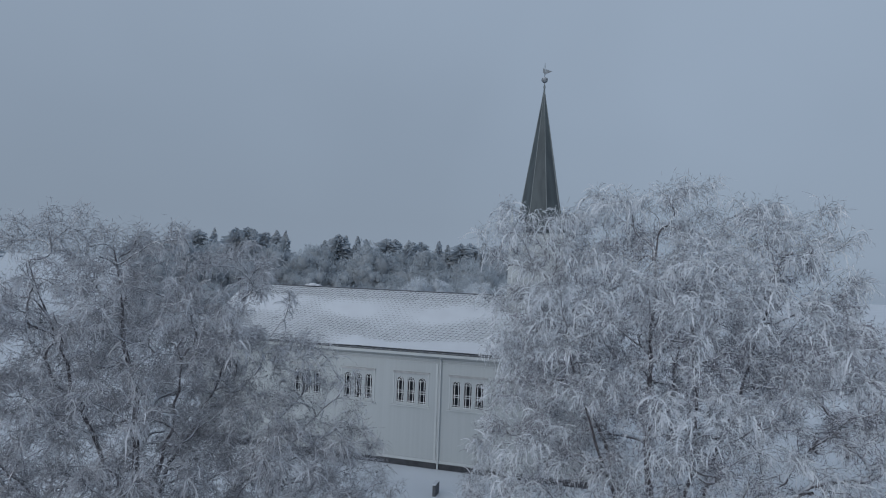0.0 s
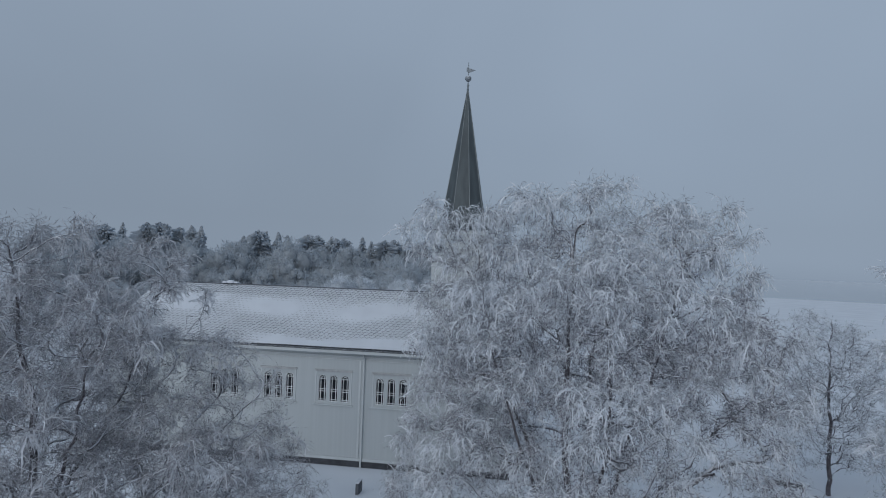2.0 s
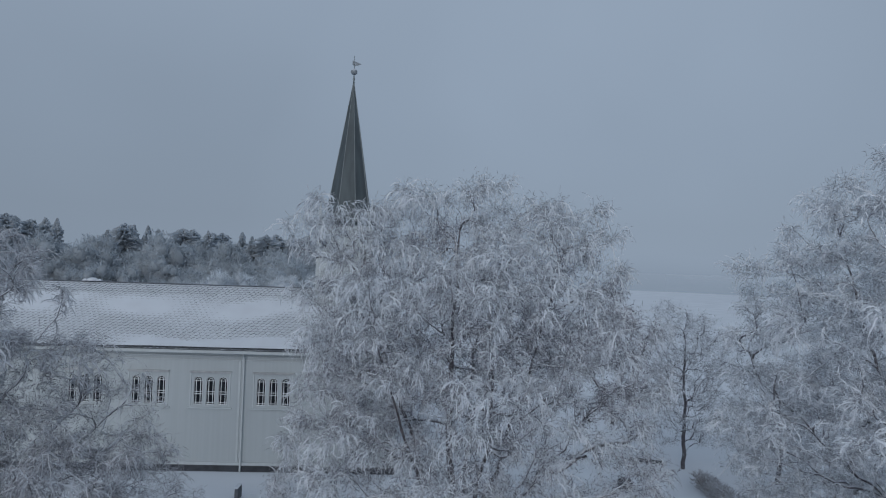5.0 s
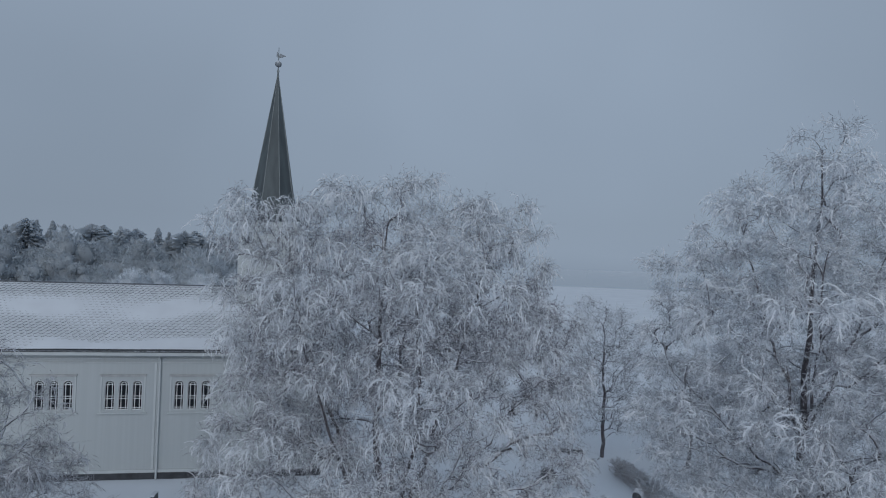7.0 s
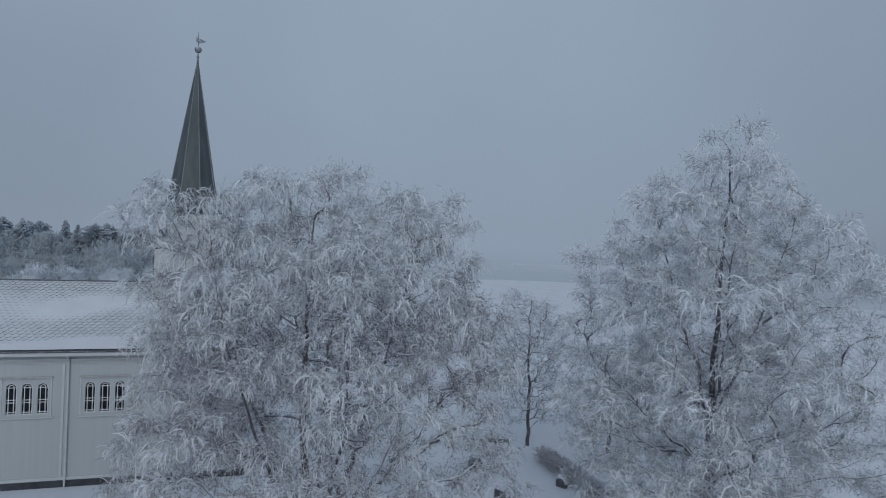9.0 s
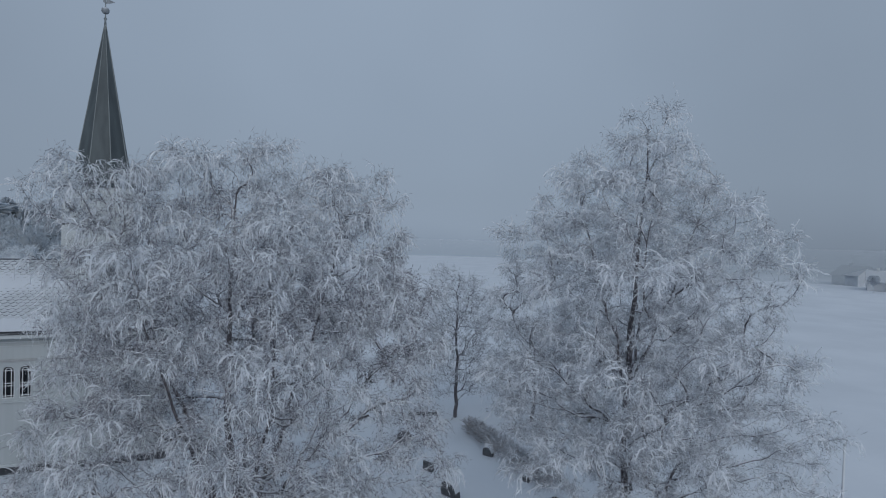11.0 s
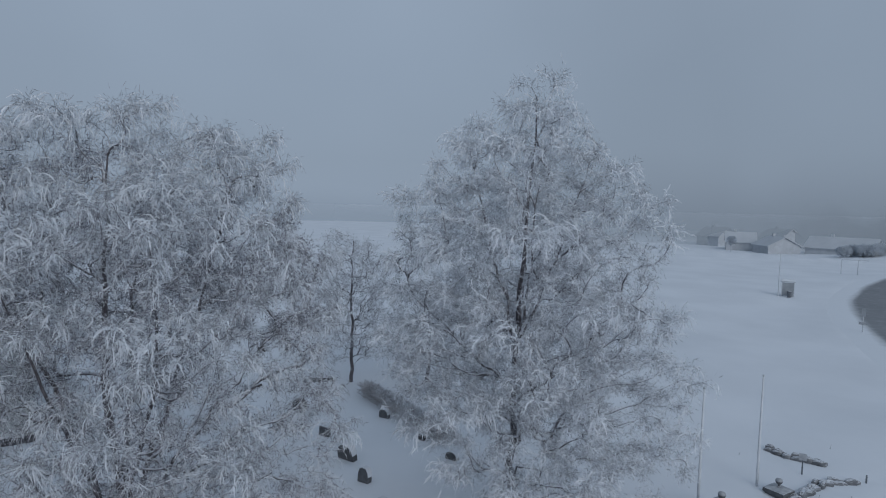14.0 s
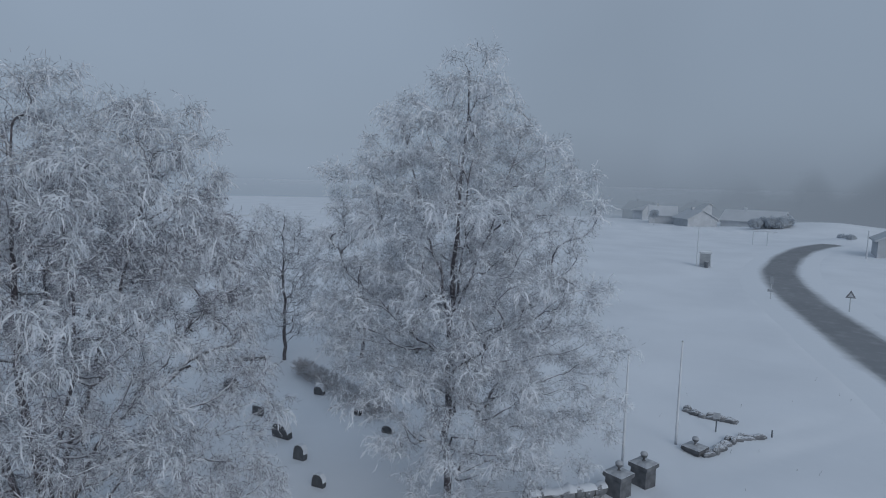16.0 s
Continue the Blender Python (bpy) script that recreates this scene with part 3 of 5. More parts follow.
    q = np.stack([i * ny + j, (i + 1) * ny + j, (i + 1) * ny + j + 1, i * ny + j + 1], -1).reshape(-1, 4)
    part("roof_snow", mesh_np("roof_snow", v, q, ROOF_SNOW), None, church, "thin wind-blown snow in drifts", kind="stuff")
    lump = Mesh()
    for x, r, h in ((-11.75, 0.22, 0.12), (-11.3, 0.34, 0.2), (-10.9, 0.2, 0.11)):
        lump.spin([(r, 0), (r * 0.85, h * 0.6), (r * 0.4, h), (0.01, h * 1.05)], 9, x, DEPTH / 2)
    for k in range(len(lump.v)):
        lump.v[k] = (lump.v[k][0], lump.v[k][1], lump.v[k][2] + RIDGE + 0.12)
    part("ridge_snow", lump, ROOF_SNOW, church, "small lumps of snow on the ridge", True, kind="stuff")
    # tower over the west end of the ridge, and its spire
    tx, ty, th = 4.95, DEPTH / 2, 1.75
    part("tower_wall", Mesh().box(tx - th, ty - th, 6.0, tx + th, ty + th, 14.3), WHITE_PAINT, church, "white boarded tower")
    part("tower_cornice", Mesh().frustum(tx, ty, 14.3, 14.5, th + 0.05, th + 0.22).frustum(tx, ty, 14.502, 14.75, th + 0.2, 1.5), SPIRE, church)
    sp = Mesh()
    prof = [(1.62, 14.6), (1.36, 15.4), (1.20, 16.2), (0.03, 23.85)]
    n8 = 8
    for (r0, z0), (r1, z1) in zip(prof[:-1], prof[1:]):
        for i in range(n8):
            a0, a1 = [math.radians(22.5 + 45 * k) for k in (i, i + 1)]
            c = 1 / math.cos(math.radians(22.5))
            sp.add([(tx + r * c * math.cos(a), ty + r * c * math.sin(a), z) for r, z, a in ((r0, z0, a0), (r0, z0, a1), (r1, z1, a1), (r1, z1, a0))], [(0, 1, 2, 3)])
    part("spire", sp, SPIRE, church, "tall octagonal grey-green metal spire")
    for i in range(n8):
        a = math.radians(22.5 + 45 * i)
        c = 1 / math.cos(math.radians(22.5))
        rib = Mesh().tube([(tx + r * c * math.cos(a), ty + r * c * math.sin(a), z) for r, z in prof], [0.03, 0.03, 0.028, 0.015], 5)
        part("spire_seam", rib, SEAM, church)
    for sx in (-1, 1):
        for sy in (-1, 1):
            x, y = tx + sx * 1.6, ty + sy * 1.6
            pin = Mesh().frustum(x, y, 14.3, 14.9, 0.12, 0.1).frustum(x, y, 14.9, 15.0, 0.16, 0.16).frustum(x, y, 15.0, 15.7, 0.1, 0.015)
            pin.frustum(x, y, 15.35, 15.42, 0.09, 0.09)
            part("pinnacle", pin, TRIM_PAINT, church, "small rimed corner pinnacle")
    vane = part("vane_rod", Mesh().spin([(0.07, 23.7), (0.05, 24.0), (0.09, 24.1), (0.05, 24.15), (0.03, 24.3), (0.018, 25.65)], 8, tx, ty), SEAM, church, "rimed weather vane rod", True)
    ball = [(0.21 * math.sin(math.pi * k / 10) + 0.003, 24.56 - 0.21 * math.cos(math.pi * k / 10)) for k in range(11)]
    part("ball", Mesh().spin(ball, 16, tx, ty), RIMED_IRON, vane, "dark rimed metal ball", True)
    flag = Mesh().slab([(tx + 0.02, 24.94), (tx + 0.48, 25.1), (tx + 0.06, 25.26)], ty - 0.015, ty + 0.015)
    flag.slab([(tx - 0.02, 24.98), (tx - 0.13, 25.06), (tx - 0.11, 25.38), (tx - 0.02, 25.24)], ty - 0.015, ty + 0.015)
    part("pennant", flag, RIMED_IRON, vane)
    return church, south, (slope, length, zlow)


church, south_slope, ROOF = build_church()


# ---- trees ----
def unit(a):
    return a / (np.linalg.norm(a, axis=-1, keepdims=True) + 1e-9)


def bezier(a, c, b, p):
    t = np.linspace(0, 1, p)[None, :, None]
    return (1 - t) ** 2 * a[:, None] + 2 * t * (1 - t) * c[:, None] + t ** 2 * b[:, None]


def hang(rng, start, way_, length, sag, p, wob=0.05):
    """Twigs that leave their start along way_ and bow down under their rime."""
    t = np.linspace(0, 1, p)[None, :, None]
    pts = start[:, None] + way_[:, None] * length[:, None, None] * (t - 0.25 * t * t * sag[:, None, None])
    pts[..., 2] -= (sag * length)[:, None] * (t[..., 0] ** 1.7) * 0.85
    w = rng.normal(0, wob, (len(start), p, 3)) * length[:, None, None]
    w[:, 0] = 0
    return pts + w


def at(paths, idx, t):
    """The point at t (0 to 1) of each chosen path, and the direction there."""
    p = paths.shape[1]
    f = np.clip(t, 0, 0.999) * (p - 1)
    k = f.astype(int)
    w = (f - k)[:, None]
    a, b = paths[idx, k], paths[idx, k + 1]
    return a * (1 - w) + b * w, unit(b - a)


def rime_blades(rng, a, d, w):
    """Flat slender spines of rime that taper to both ends."""
    side = unit(np.cross(d, rng.normal(0, 1, a.shape))) * w * rng.uniform(0.7, 1.3, (len(a), 1))
    return np.stack([a - side * 0.6, a + d * 0.55 - side, a + d, a + d * 0.55 + side], 1)


def ribbons(rng, paths, radii):
    """Flat frost fringes along each path, turned every way."""
    n, p = paths.shape[:2]
    side = unit(np.cross(unit(paths[:, -1] - paths[:, 0]), rng.normal(0, 1, (n, 3))))
    v = np.stack([paths - side[:, None] * radii[..., None], paths + side[:, None] * radii[..., None]], 2).reshape(-1, 3)
    i, j = np.meshgrid(np.arange(n), np.arange(p - 1), indexing="ij")
    b = (i * p + j) * 2
    return v, np.stack([b, b + 2, b + 3, b + 1], -1).reshape(-1, 4)


def seek_spots(rng, lobes, gap, size, each, hollows):
    """Places for twigs to reach: clumps spread through the lobes, none closer than gap, each a flattened tuft of spots."""
    area = np.array([l[3] * l[3] * l[4] for l in lobes])
    pick = rng.choice(len(lobes), 4000, p=area / area.sum())
    d = unit(rng.normal(0, 1, (4000, 3))) * rng.uniform(0.1, 1.0, (4000, 1)) ** 0.4
    l = np.array(lobes)[pick]
    p = l[:, :3] + d * np.stack([l[:, 3], l[:, 3], l[:, 4]], 1)
    for x, y, z, r in hollows:
        p = p[np.sum((p - np.array([x, -y, z])) ** 2, 1) > r * r]
    keep = []
    for q in p[p[:, 2] > 1.0]:
        if not keep or np.min(np.sum((np.array(keep) - q) ** 2, 1)) > gap * gap:
            keep.append(q)
    c = np.array(keep)
    big = rng.uniform(0.65, 1.35, len(c))
    idx = np.repeat(np.arange(len(c)), np.maximum(3, (each * big).astype(int)))
    tuft = unit(rng.normal(0, 1, (len(idx), 3))) * rng.uniform(0.15, 1.0, (len(idx), 1)) ** 0.6
    return c[idx] + tuft * (size * big[idx])[:, None] * np.array([1, 1, 0.7]), c[idx]


def branch_out(rng, stems, spots, cores, lift):
    """Each spot is reached by a bough that leaves the best twig or stem below it: paths, and how much each one carries."""
    cap = sum(len(s) for s in stems) + len(spots) * 4 + 8
    pos, way_, own = np.zeros((cap, 3)), np.zeros((cap, 3)), np.full(cap, -1)
    n = 0
    for s in stems:
        k = np.arange(max(2, len(s) // 7), len(s))
        pos[n:n + len(k)], way_[n:n + len(k)] = s[k], unit(np.gradient(s, axis=0))[k]
        n += len(k)
    near = np.array([np.min(np.sum((pos[:n] - q) ** 2, 1)) for q in spots])
    paths, up = [], []
    t = np.linspace(0, 1, 5)[:, None]
    order = np.argsort(near)
    for q in spots[order]:
        v = q - pos[:n]
        d = np.sqrt(np.sum(v * v, 1)) + 1e-6
        steep = v[:, 2] / d
        cost = d * (1.6 - 0.55 * np.sum(v * way_[:n], 1) / d + 1.5 * np.clip(lift - steep, 0, 2)) + 0.12
        k = int(np.argmin(cost))
        a = pos[k]
        c = a + way_[k] * d[k] * 0.38 + (q - a) * 0.2 + np.array([0, 0, 0.08 * d[k]]) + rng.normal(0, 0.03, 3) * d[k]
        pts = (1 - t) ** 2 * a + 2 * t * (1 - t) * c + t * t * q
        pts[1:4] += rng.normal(0, 0.014, (3, 3)) * min(1.5, d[k])
        me = len(paths)
        paths.append(pts)
        up.append(own[k])
        for i in (1, 2, 3, 4):
            pos[n], way_[n], own[n] = pts[i], unit(pts[i] - pts[i - 1]), me
            n += 1
    load = np.ones(len(paths))
    for k in range(len(paths) - 1, -1, -1):
        if up[k] >= 0:
            load[up[k]] += load[k]
    return np.array(paths), load, cores[order]


def weep(rng, start, lead, length, droop, p, wob):
    """Strands that set off along lead and bend over until they hang."""
    step = (length / (p - 1))[:, None]
    pts, d, x = [start], unit(lead), start
    for k in range(1, p):
        pull = np.clip(droop * (0.16 + 0.16 * k), 0, 0.85)[:, None]
        d = unit(d * (1 - pull) + np.array([0, 0, -1.0]) * pull + rng.normal(0, wob, d.shape))
        x = x + d * step
        pts.append(x)
    return np.stack(pts, 1)


def clump_openness(rng, cores, foot):
    """How open each clump stands, 0 to 1: less behind others and below foot."""
    c, back = np.unique(cores.round(3), axis=0, return_inverse=True)
    wind = np.array([-0.1, -0.62, 0.78])
    d = c[None] - c[:, None]
    far = np.linalg.norm(d, axis=2) + 1e-6
    shield = ((np.sum(d * wind, 2) / far > 0.55) & (far < 2.6)).sum(1)
    openness = np.clip(1.1 - shield / 6.5, 0, 1) * 0.85 + rng.uniform(-0.12, 0.18, len(c))
    if foot:
        openness *= np.clip((c[:, 2] - foot) / 2.0, 0.0, 1)
    return np.clip(openness, 0, 1)[back.ravel()]


def crown_strands(rng, paths, load, cores, openness, each, droop, reach, up):
    """Starting points on the boughs, more towards the tips, and the strands that spring from them and bend over."""
    span = np.linalg.norm(np.diff(paths, axis=1), axis=2).sum(1)
    want = each * np.clip(0.45 + span, 0.4, 2.2) * np.clip(1.5 / load ** 0.3, 0.3, 1.2)
    idx = np.repeat(np.arange(len(paths)), rng.poisson(want))
    n = len(idx)
    st, sd = at(paths, idx, rng.uniform(0.02, 1.0, n) ** 0.7)
    burst = (st - cores[idx]) / 0.5
    burst *= np.minimum(1, 1 / (np.linalg.norm(burst, axis=1, keepdims=True) + 1e-6))
    side = unit(np.cross(sd, rng.normal(0, 1, (n, 3))))
    lead = sd * 0.55 + side * rng.uniform(0.3, 1.1, (n, 1)) + burst * 0.6 + rng.normal(0, 0.25, (n, 3)) + np.array([0, 0, up])
    mood = rng.uniform(0.7, 1.25, len(paths))[idx] * (0.8 + 0.4 * openness[idx])
    ln = rng.uniform(0.3, 1.0, n) ** 1.3 * reach * mood
    return weep(rng, st, lead, ln, droop * mood * rng.uniform(0.6, 1.3, n), 5, 0.16), openness[idx]


def build_tree(name, base, turn, stems, lobes, seed, label, group="", gap=0.78, size=0.5, tuft=7, each=5.0, droop=1.0, reach=0.8, thick=1.0, up=0.25, trunk=0.2, rime=None, fine=None, fill=(), plump=1.0, lift=0.1, spurs=3, bare=0.2, mass=11, foot=0, hollows=()):
    """A birch in rime: lobes are (across, towards, height, radius, half-height) of each part of the crown."""
    rng = np.random.default_rng(seed)
    tree = thing(name, pose(base[0], base[1], float(ground_z(base[0], base[1])) - 0.12, 0, 0, turn), label, "tree", group)
    lobes = [(a, -t, h, r * plump, v * (0.5 + 0.5 * plump)) for a, t, h, r, v in lobes]
    for k in range(fill[0] if fill else 0):
        # boughs of the inner crown, round the stems
        f = (k + 0.5) / fill[0]
        h = fill[1] + (fill[2] - fill[1]) * f
        w = np.interp(f, (0, 0.35, 0.7, 1), fill[3:7])
        lobes.append((w * math.cos(k * 2.4 + seed), w * math.sin(k * 2.4 + seed), h, 1.2 + 0.25 * w, 1.1))
    curved = []
    for s in stems:
        s = np.array([(a, -t, h) for a, t, h in s], float)
        d = np.linspace(0, len(s) - 1, 18)
        q = np.stack([np.interp(d, np.arange(len(s)), s[:, k]) for k in range(3)], 1)
        for _ in range(2):
            q[1:-1] = (q[:-2] + 2 * q[1:-1] + q[2:]) / 4
        q[1:-1] += rng.normal(0, 0.045, (16, 3))
        curved.append(q)
    for q in curved:
        tall = q[-1, 2]
        rad = trunk * np.clip(1.05 - q[:, 2] / (tall + 0.2), 0.08, 1) ** 0.8
        rad = rad if q is curved[0] else rad * 0.62
        v, f = tubes(q[None], rad[None], 8)
        part("trunk", mesh_np("trunk", v, f, BARK), None, tree, "dark birch stem with rime on its bark")
    paths, load, cores = branch_out(rng, curved, *seek_spots(rng, lobes, gap, size, tuft, hollows), lift)
    r0 = np.minimum(0.008 * load ** 0.42, trunk * 0.42)
    big = load > 24
    for q, r in zip(paths[big], r0[big]):
        v, f = tubes(q[None], np.linspace(r, r * 0.72, 5)[None], 6)
        part("limb", mesh_np("limb", v, f, LIMB), None, tree)
    v, f = tubes(paths[~big], r0[~big][:, None] * np.linspace(1.0, 0.6, 5)[None], 4)
    part("branchwork", mesh_np("branchwork", v, f, TWIG), None, tree, "arching boughs edged with rime", kind="stuff")
    openness = clump_openness(rng, cores, foot)
    strands, heavy = crown_strands(rng, paths, load, cores, openness, each, droop, reach, up)
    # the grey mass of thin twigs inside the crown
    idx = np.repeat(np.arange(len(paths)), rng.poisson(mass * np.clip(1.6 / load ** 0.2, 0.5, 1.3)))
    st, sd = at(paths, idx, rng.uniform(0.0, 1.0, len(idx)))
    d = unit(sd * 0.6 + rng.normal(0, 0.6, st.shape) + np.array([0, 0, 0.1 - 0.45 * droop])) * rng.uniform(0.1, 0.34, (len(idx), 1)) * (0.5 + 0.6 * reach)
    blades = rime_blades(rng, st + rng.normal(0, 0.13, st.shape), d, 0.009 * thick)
    # Less open clumps take the dark BARE material in place of grey.
    lee = (openness[idx] < 0.33) if foot else np.zeros(len(idx), bool)
    for pick, mat, words in ((~lee, fine or THIN_RIME, "thin grey twigs lightly rimed"), (lee, BARE, "brown twigs low and deep in the crown")):
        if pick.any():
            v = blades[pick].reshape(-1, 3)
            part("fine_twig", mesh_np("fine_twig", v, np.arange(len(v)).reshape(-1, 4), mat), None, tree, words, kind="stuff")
    lot = rng.random(len(strands)) < bare * (2.4 - 2.2 * heavy)
    taper = np.array([0.55, 1.0, 1.0, 0.9, 0.35])
    for pick, mat, wide, nm, words in ((~lot, rime or FROST, 1.0, "crown", "hanging twigs thick with white hoar frost"),
                                       (lot, BARE, 0.45, "bare_twig", "dark bare twigs, densest low and deep in the crown")):
        s = strands[pick]
        n = len(s)
        body = thick * wide * (0.72 + 0.42 * heavy[pick])
        w = 0.0155 * body[:, None] * rng.uniform(0.7, 1.25, (n, 1)) * taper[None]
        v1, f1 = ribbons(rng, s, w)
        k = spurs if nm == "crown" else 3
        idx = np.repeat(np.arange(n), k)
        st, sd = at(s, idx, rng.uniform(0.12, 1.0, len(idx)))
        lead = sd * 0.8 + unit(np.cross(sd, rng.normal(0, 1, sd.shape))) * rng.uniform(0.4, 0.9, (len(idx), 1)) + np.array([0, 0, up * 0.4])
        sl = rng.uniform(0.12, 0.38, len(idx)) * (0.6 + 0.4 * reach)
        sp = weep(rng, st, lead, sl, np.full(len(idx), droop * 0.9), 3, 0.15)
        sw = 0.012 * body[idx][:, None] * rng.uniform(0.6, 1.3, (len(idx), 1)) * np.array([0.8, 1.0, 0.35])[None]
        v2, f2 = ribbons(rng, sp, sw)
        v, f = [v1, v2], [f1, f2 + len(v1)]
        if nm == "crown":
            # short crystals that bristle from strands and spurs
            a, lead = at(sp, np.arange(len(sp)), rng.uniform(0.1, 0.95, len(sp)))
            a2, lead2 = at(s, np.repeat(np.arange(n), 2), rng.uniform(0.1, 1.0, n * 2))
            a, lead = np.concatenate([a, a2]), np.concatenate([lead, lead2])
            d = unit(rng.normal(0, 0.6, a.shape) + 0.8 * lead) * rng.uniform(0.06, 0.17, (len(a), 1))
            v3 = rime_blades(rng, a, d, 0.009 * thick).reshape(-1, 3)
            v.append(v3)
            f.append(np.arange(len(v3)).reshape(-1, 4) + len(v1) + len(v2))
        part(nm, mesh_np(nm, np.concatenate(v), np.concatenate(f), mat), None, tree, words, kind="stuff")
    return tree


MID_LOBES = [(-3.7, 0.5, 12.9, 1.6, 1.3), (-2.0, -1.5, 13.1, 1.5, 1.3), (-0.3, 0, 13.75, 1.5, 1.05), (1.5, -1, 13.7, 1.5, 1.1), (2.8, 0.5, 13.35, 1.5, 1.1), (3.65, -1.5, 12.9, 1.0, 1.2), (-3.4, 1.5, 10.6, 1.2, 1.5), (-2.2, 2.5, 10.8, 1.7, 1.4), (0.7, 2.5, 11.8, 1.7, 1.3),
             (3.0, 1.5, 11.0, 1.6, 1.3), (4.05, -1, 10.8, 1.1, 1.3), (-2.9, 1, 8.2, 1.7, 1.7)]
MID_LOW = [(-1.4, 1, 8.8, 1.6, 1.6), (0.8, 4.0, 8.9, 1.7, 1.2), (4.0, 1, 9.0, 1.9, 1.6), (5.35, -0.5, 9.2, 1.2, 1.7), (-2.4, 2.5, 6.7, 1.8, 1.7), (2.0, 3, 7.3, 1.8, 1.5), (-4.6, 1, 6.9, 1.2, 1.0), (-4.5, 0, 12.4, 1.1, 1.1), (-3.2, -1.5, 11.4, 1.8, 1.6),
           (4.7, 0.5, 7.3, 1.6, 1.2)]
MID_SKIRT = [(-4.6, 0.8, 4.5, 1.3, 1.0), (-4.2, 1.8, 5.0, 1.4, 1.0), (-3.2, 2.4, 4.7, 1.4, 1.0), (-2.2, 2.6, 4.9, 1.4, 1.0), (0.6, 3.6, 6.0, 1.6, 1.2), (1.7, 3.4, 5.9, 1.5, 1.1), (-0.8, 3.4, 5.7, 1.4, 1.0), (-0.2, 3.5, 6.9, 1.7, 1.1), (0.5, -3, 9.8, 2.8, 2.3), (-3.2, -3, 8.0, 2.4, 2.4), (4.4, -3, 9.0, 2.1, 2.1), (3.5, 0.5, 4.1, 1.6, 1.2), (2.1, 3, 4.9, 1.8, 1.3), (5.3, 0.3, 5.0, 1.5, 1.2), (3.9, 0.8, 2.8, 1.7, 1.1), (3.1, 2, 3.0, 1.8, 1.2),
             (-4.2, 0.8, 11.5, 1.3, 1.3), (-3.2, 1.2, 12.2, 1.2, 1.2)]
MID_CROWN = [(3.05, 0, 12.0, 1.5, 1.3), (3.85, 0.3, 11.8, 1.2, 1.2), (1.0, 0.5, 12.6, 1.4, 1.2), (-1.2, 0.5, 12.5, 1.4, 1.2), (-4.3, 0.4, 13.1, 1.1, 1.0), (5.1, 0.3, 4.4, 1.2, 1.2), (5.1, 0.8, 2.7, 1.2, 1.0), (4.5, 0.6, 5.9, 1.5, 1.2), (3.0, 1.6, 5.9, 1.5, 1.2),
             (5.3, 0, 6.5, 1.2, 1.4), (0.6, 2.9, 10.1, 1.5, 1.0), (-1.4, 2.8, 9.0, 1.5, 1.0), (2.2, 2.6, 9.3, 1.4, 1.0), (-0.3, 2.2, 7.7, 1.3, 0.9), (0.8, 2.0, 7.6, 1.3, 0.9), (5.6, 0, 8.2, 1.4, 1.4), (-2.6, 2.2, 9.6, 1.5, 1.1), (-1.0, 2.6, 10.6, 1.4, 1.1),
             (2.8, 2.0, 10.2, 1.4, 1.1), (-1.7, 0.3, 13.4, 1.1, 0.9), (2.2, 0.2, 13.4, 1.1, 0.9), (-3.7, 1, 5.7, 1.5, 1.2), (-3.4, 1.5, 5.2, 1.5, 1.2), (-4.8, 0.8, 5.8, 1.1, 1.0), (0.1, 0.3, 14.0, 1.1, 0.95), (1.8, 2.6, 11.0, 1.4, 1.1), (0.2, 2.4, 11.6, 1.3, 1.0),
             (-3.6, 0.8, 9.4, 1.3, 1.3), (-3.5, 0.8, 7.4, 1.4, 1.3)]
MID_FOOT = [(0.0, -0.8, 4.0, 2.0, 1.4), (-1.6, 0.2, 3.4, 1.8, 1.3), (1.6, 0.2, 3.4, 1.8, 1.3), (-2.6, 1.2, 3.6, 1.6, 1.2), (0.2, 1.2, 2.6, 1.5, 0.9)]
MID_STEMS = [[(0, 0, 0), (0, 0.1, 4), (-0.4, 0, 8), (-0.2, 0, 13.2)], [(-0.2, 0.1, 0), (-0.5, 0.2, 4), (-1.9, 0.6, 8), (-3.6, 0.5, 12.3)], [(0.2, 0, 0), (0.5, 0, 4), (1.9, 0.2, 8.4), (3.0, 0.3, 12.6)],
             [(0.1, 0.3, 0), (0.2, 0.6, 4), (0.9, 2.0, 7.5), (0.7, 2.6, 11)], [(0, -0.3, 0), (0.1, -0.8, 4), (0.4, -2, 8), (0.5, -2.5, 11.5)], [(-0.3, 0.3, 0), (-0.5, 0.7, 3.8), (-1.5, 1.8, 7), (-2.4, 2.4, 10)],
             [(0.3, 0.2, 0), (0.7, 0.4, 3.6), (2.4, 0.9, 6.2), (4.4, 0.7, 8.4)]]
build_tree("birch", (19 * math.sin(radians(20)), 19 * math.cos(radians(20))), -20, MID_STEMS, MID_LOBES + MID_LOW + MID_SKIRT + MID_CROWN + MID_FOOT, 11,
           "broad weeping birch hung with thick white hoar frost", "churchyard birches", droop=0.72, reach=0.7, thick=0.93, each=5.3, mass=23, trunk=0.15, bare=0.2, foot=3.6,
           fill=(18, 6.0, 12.9, 2.4, 2.9, 2.9, 1.8),
           hollows=((-2.0, 2.6, 8.0, 1.0), (2.5, 2.6, 8.1, 1.1), (3.3, 2.0, 6.3, 1.0), (-3.0, 2.0, 9.8, 0.8), (-0.6, 3.0, 10.2, 0.8), (0.2, 2.8, 4.4, 1.0)))

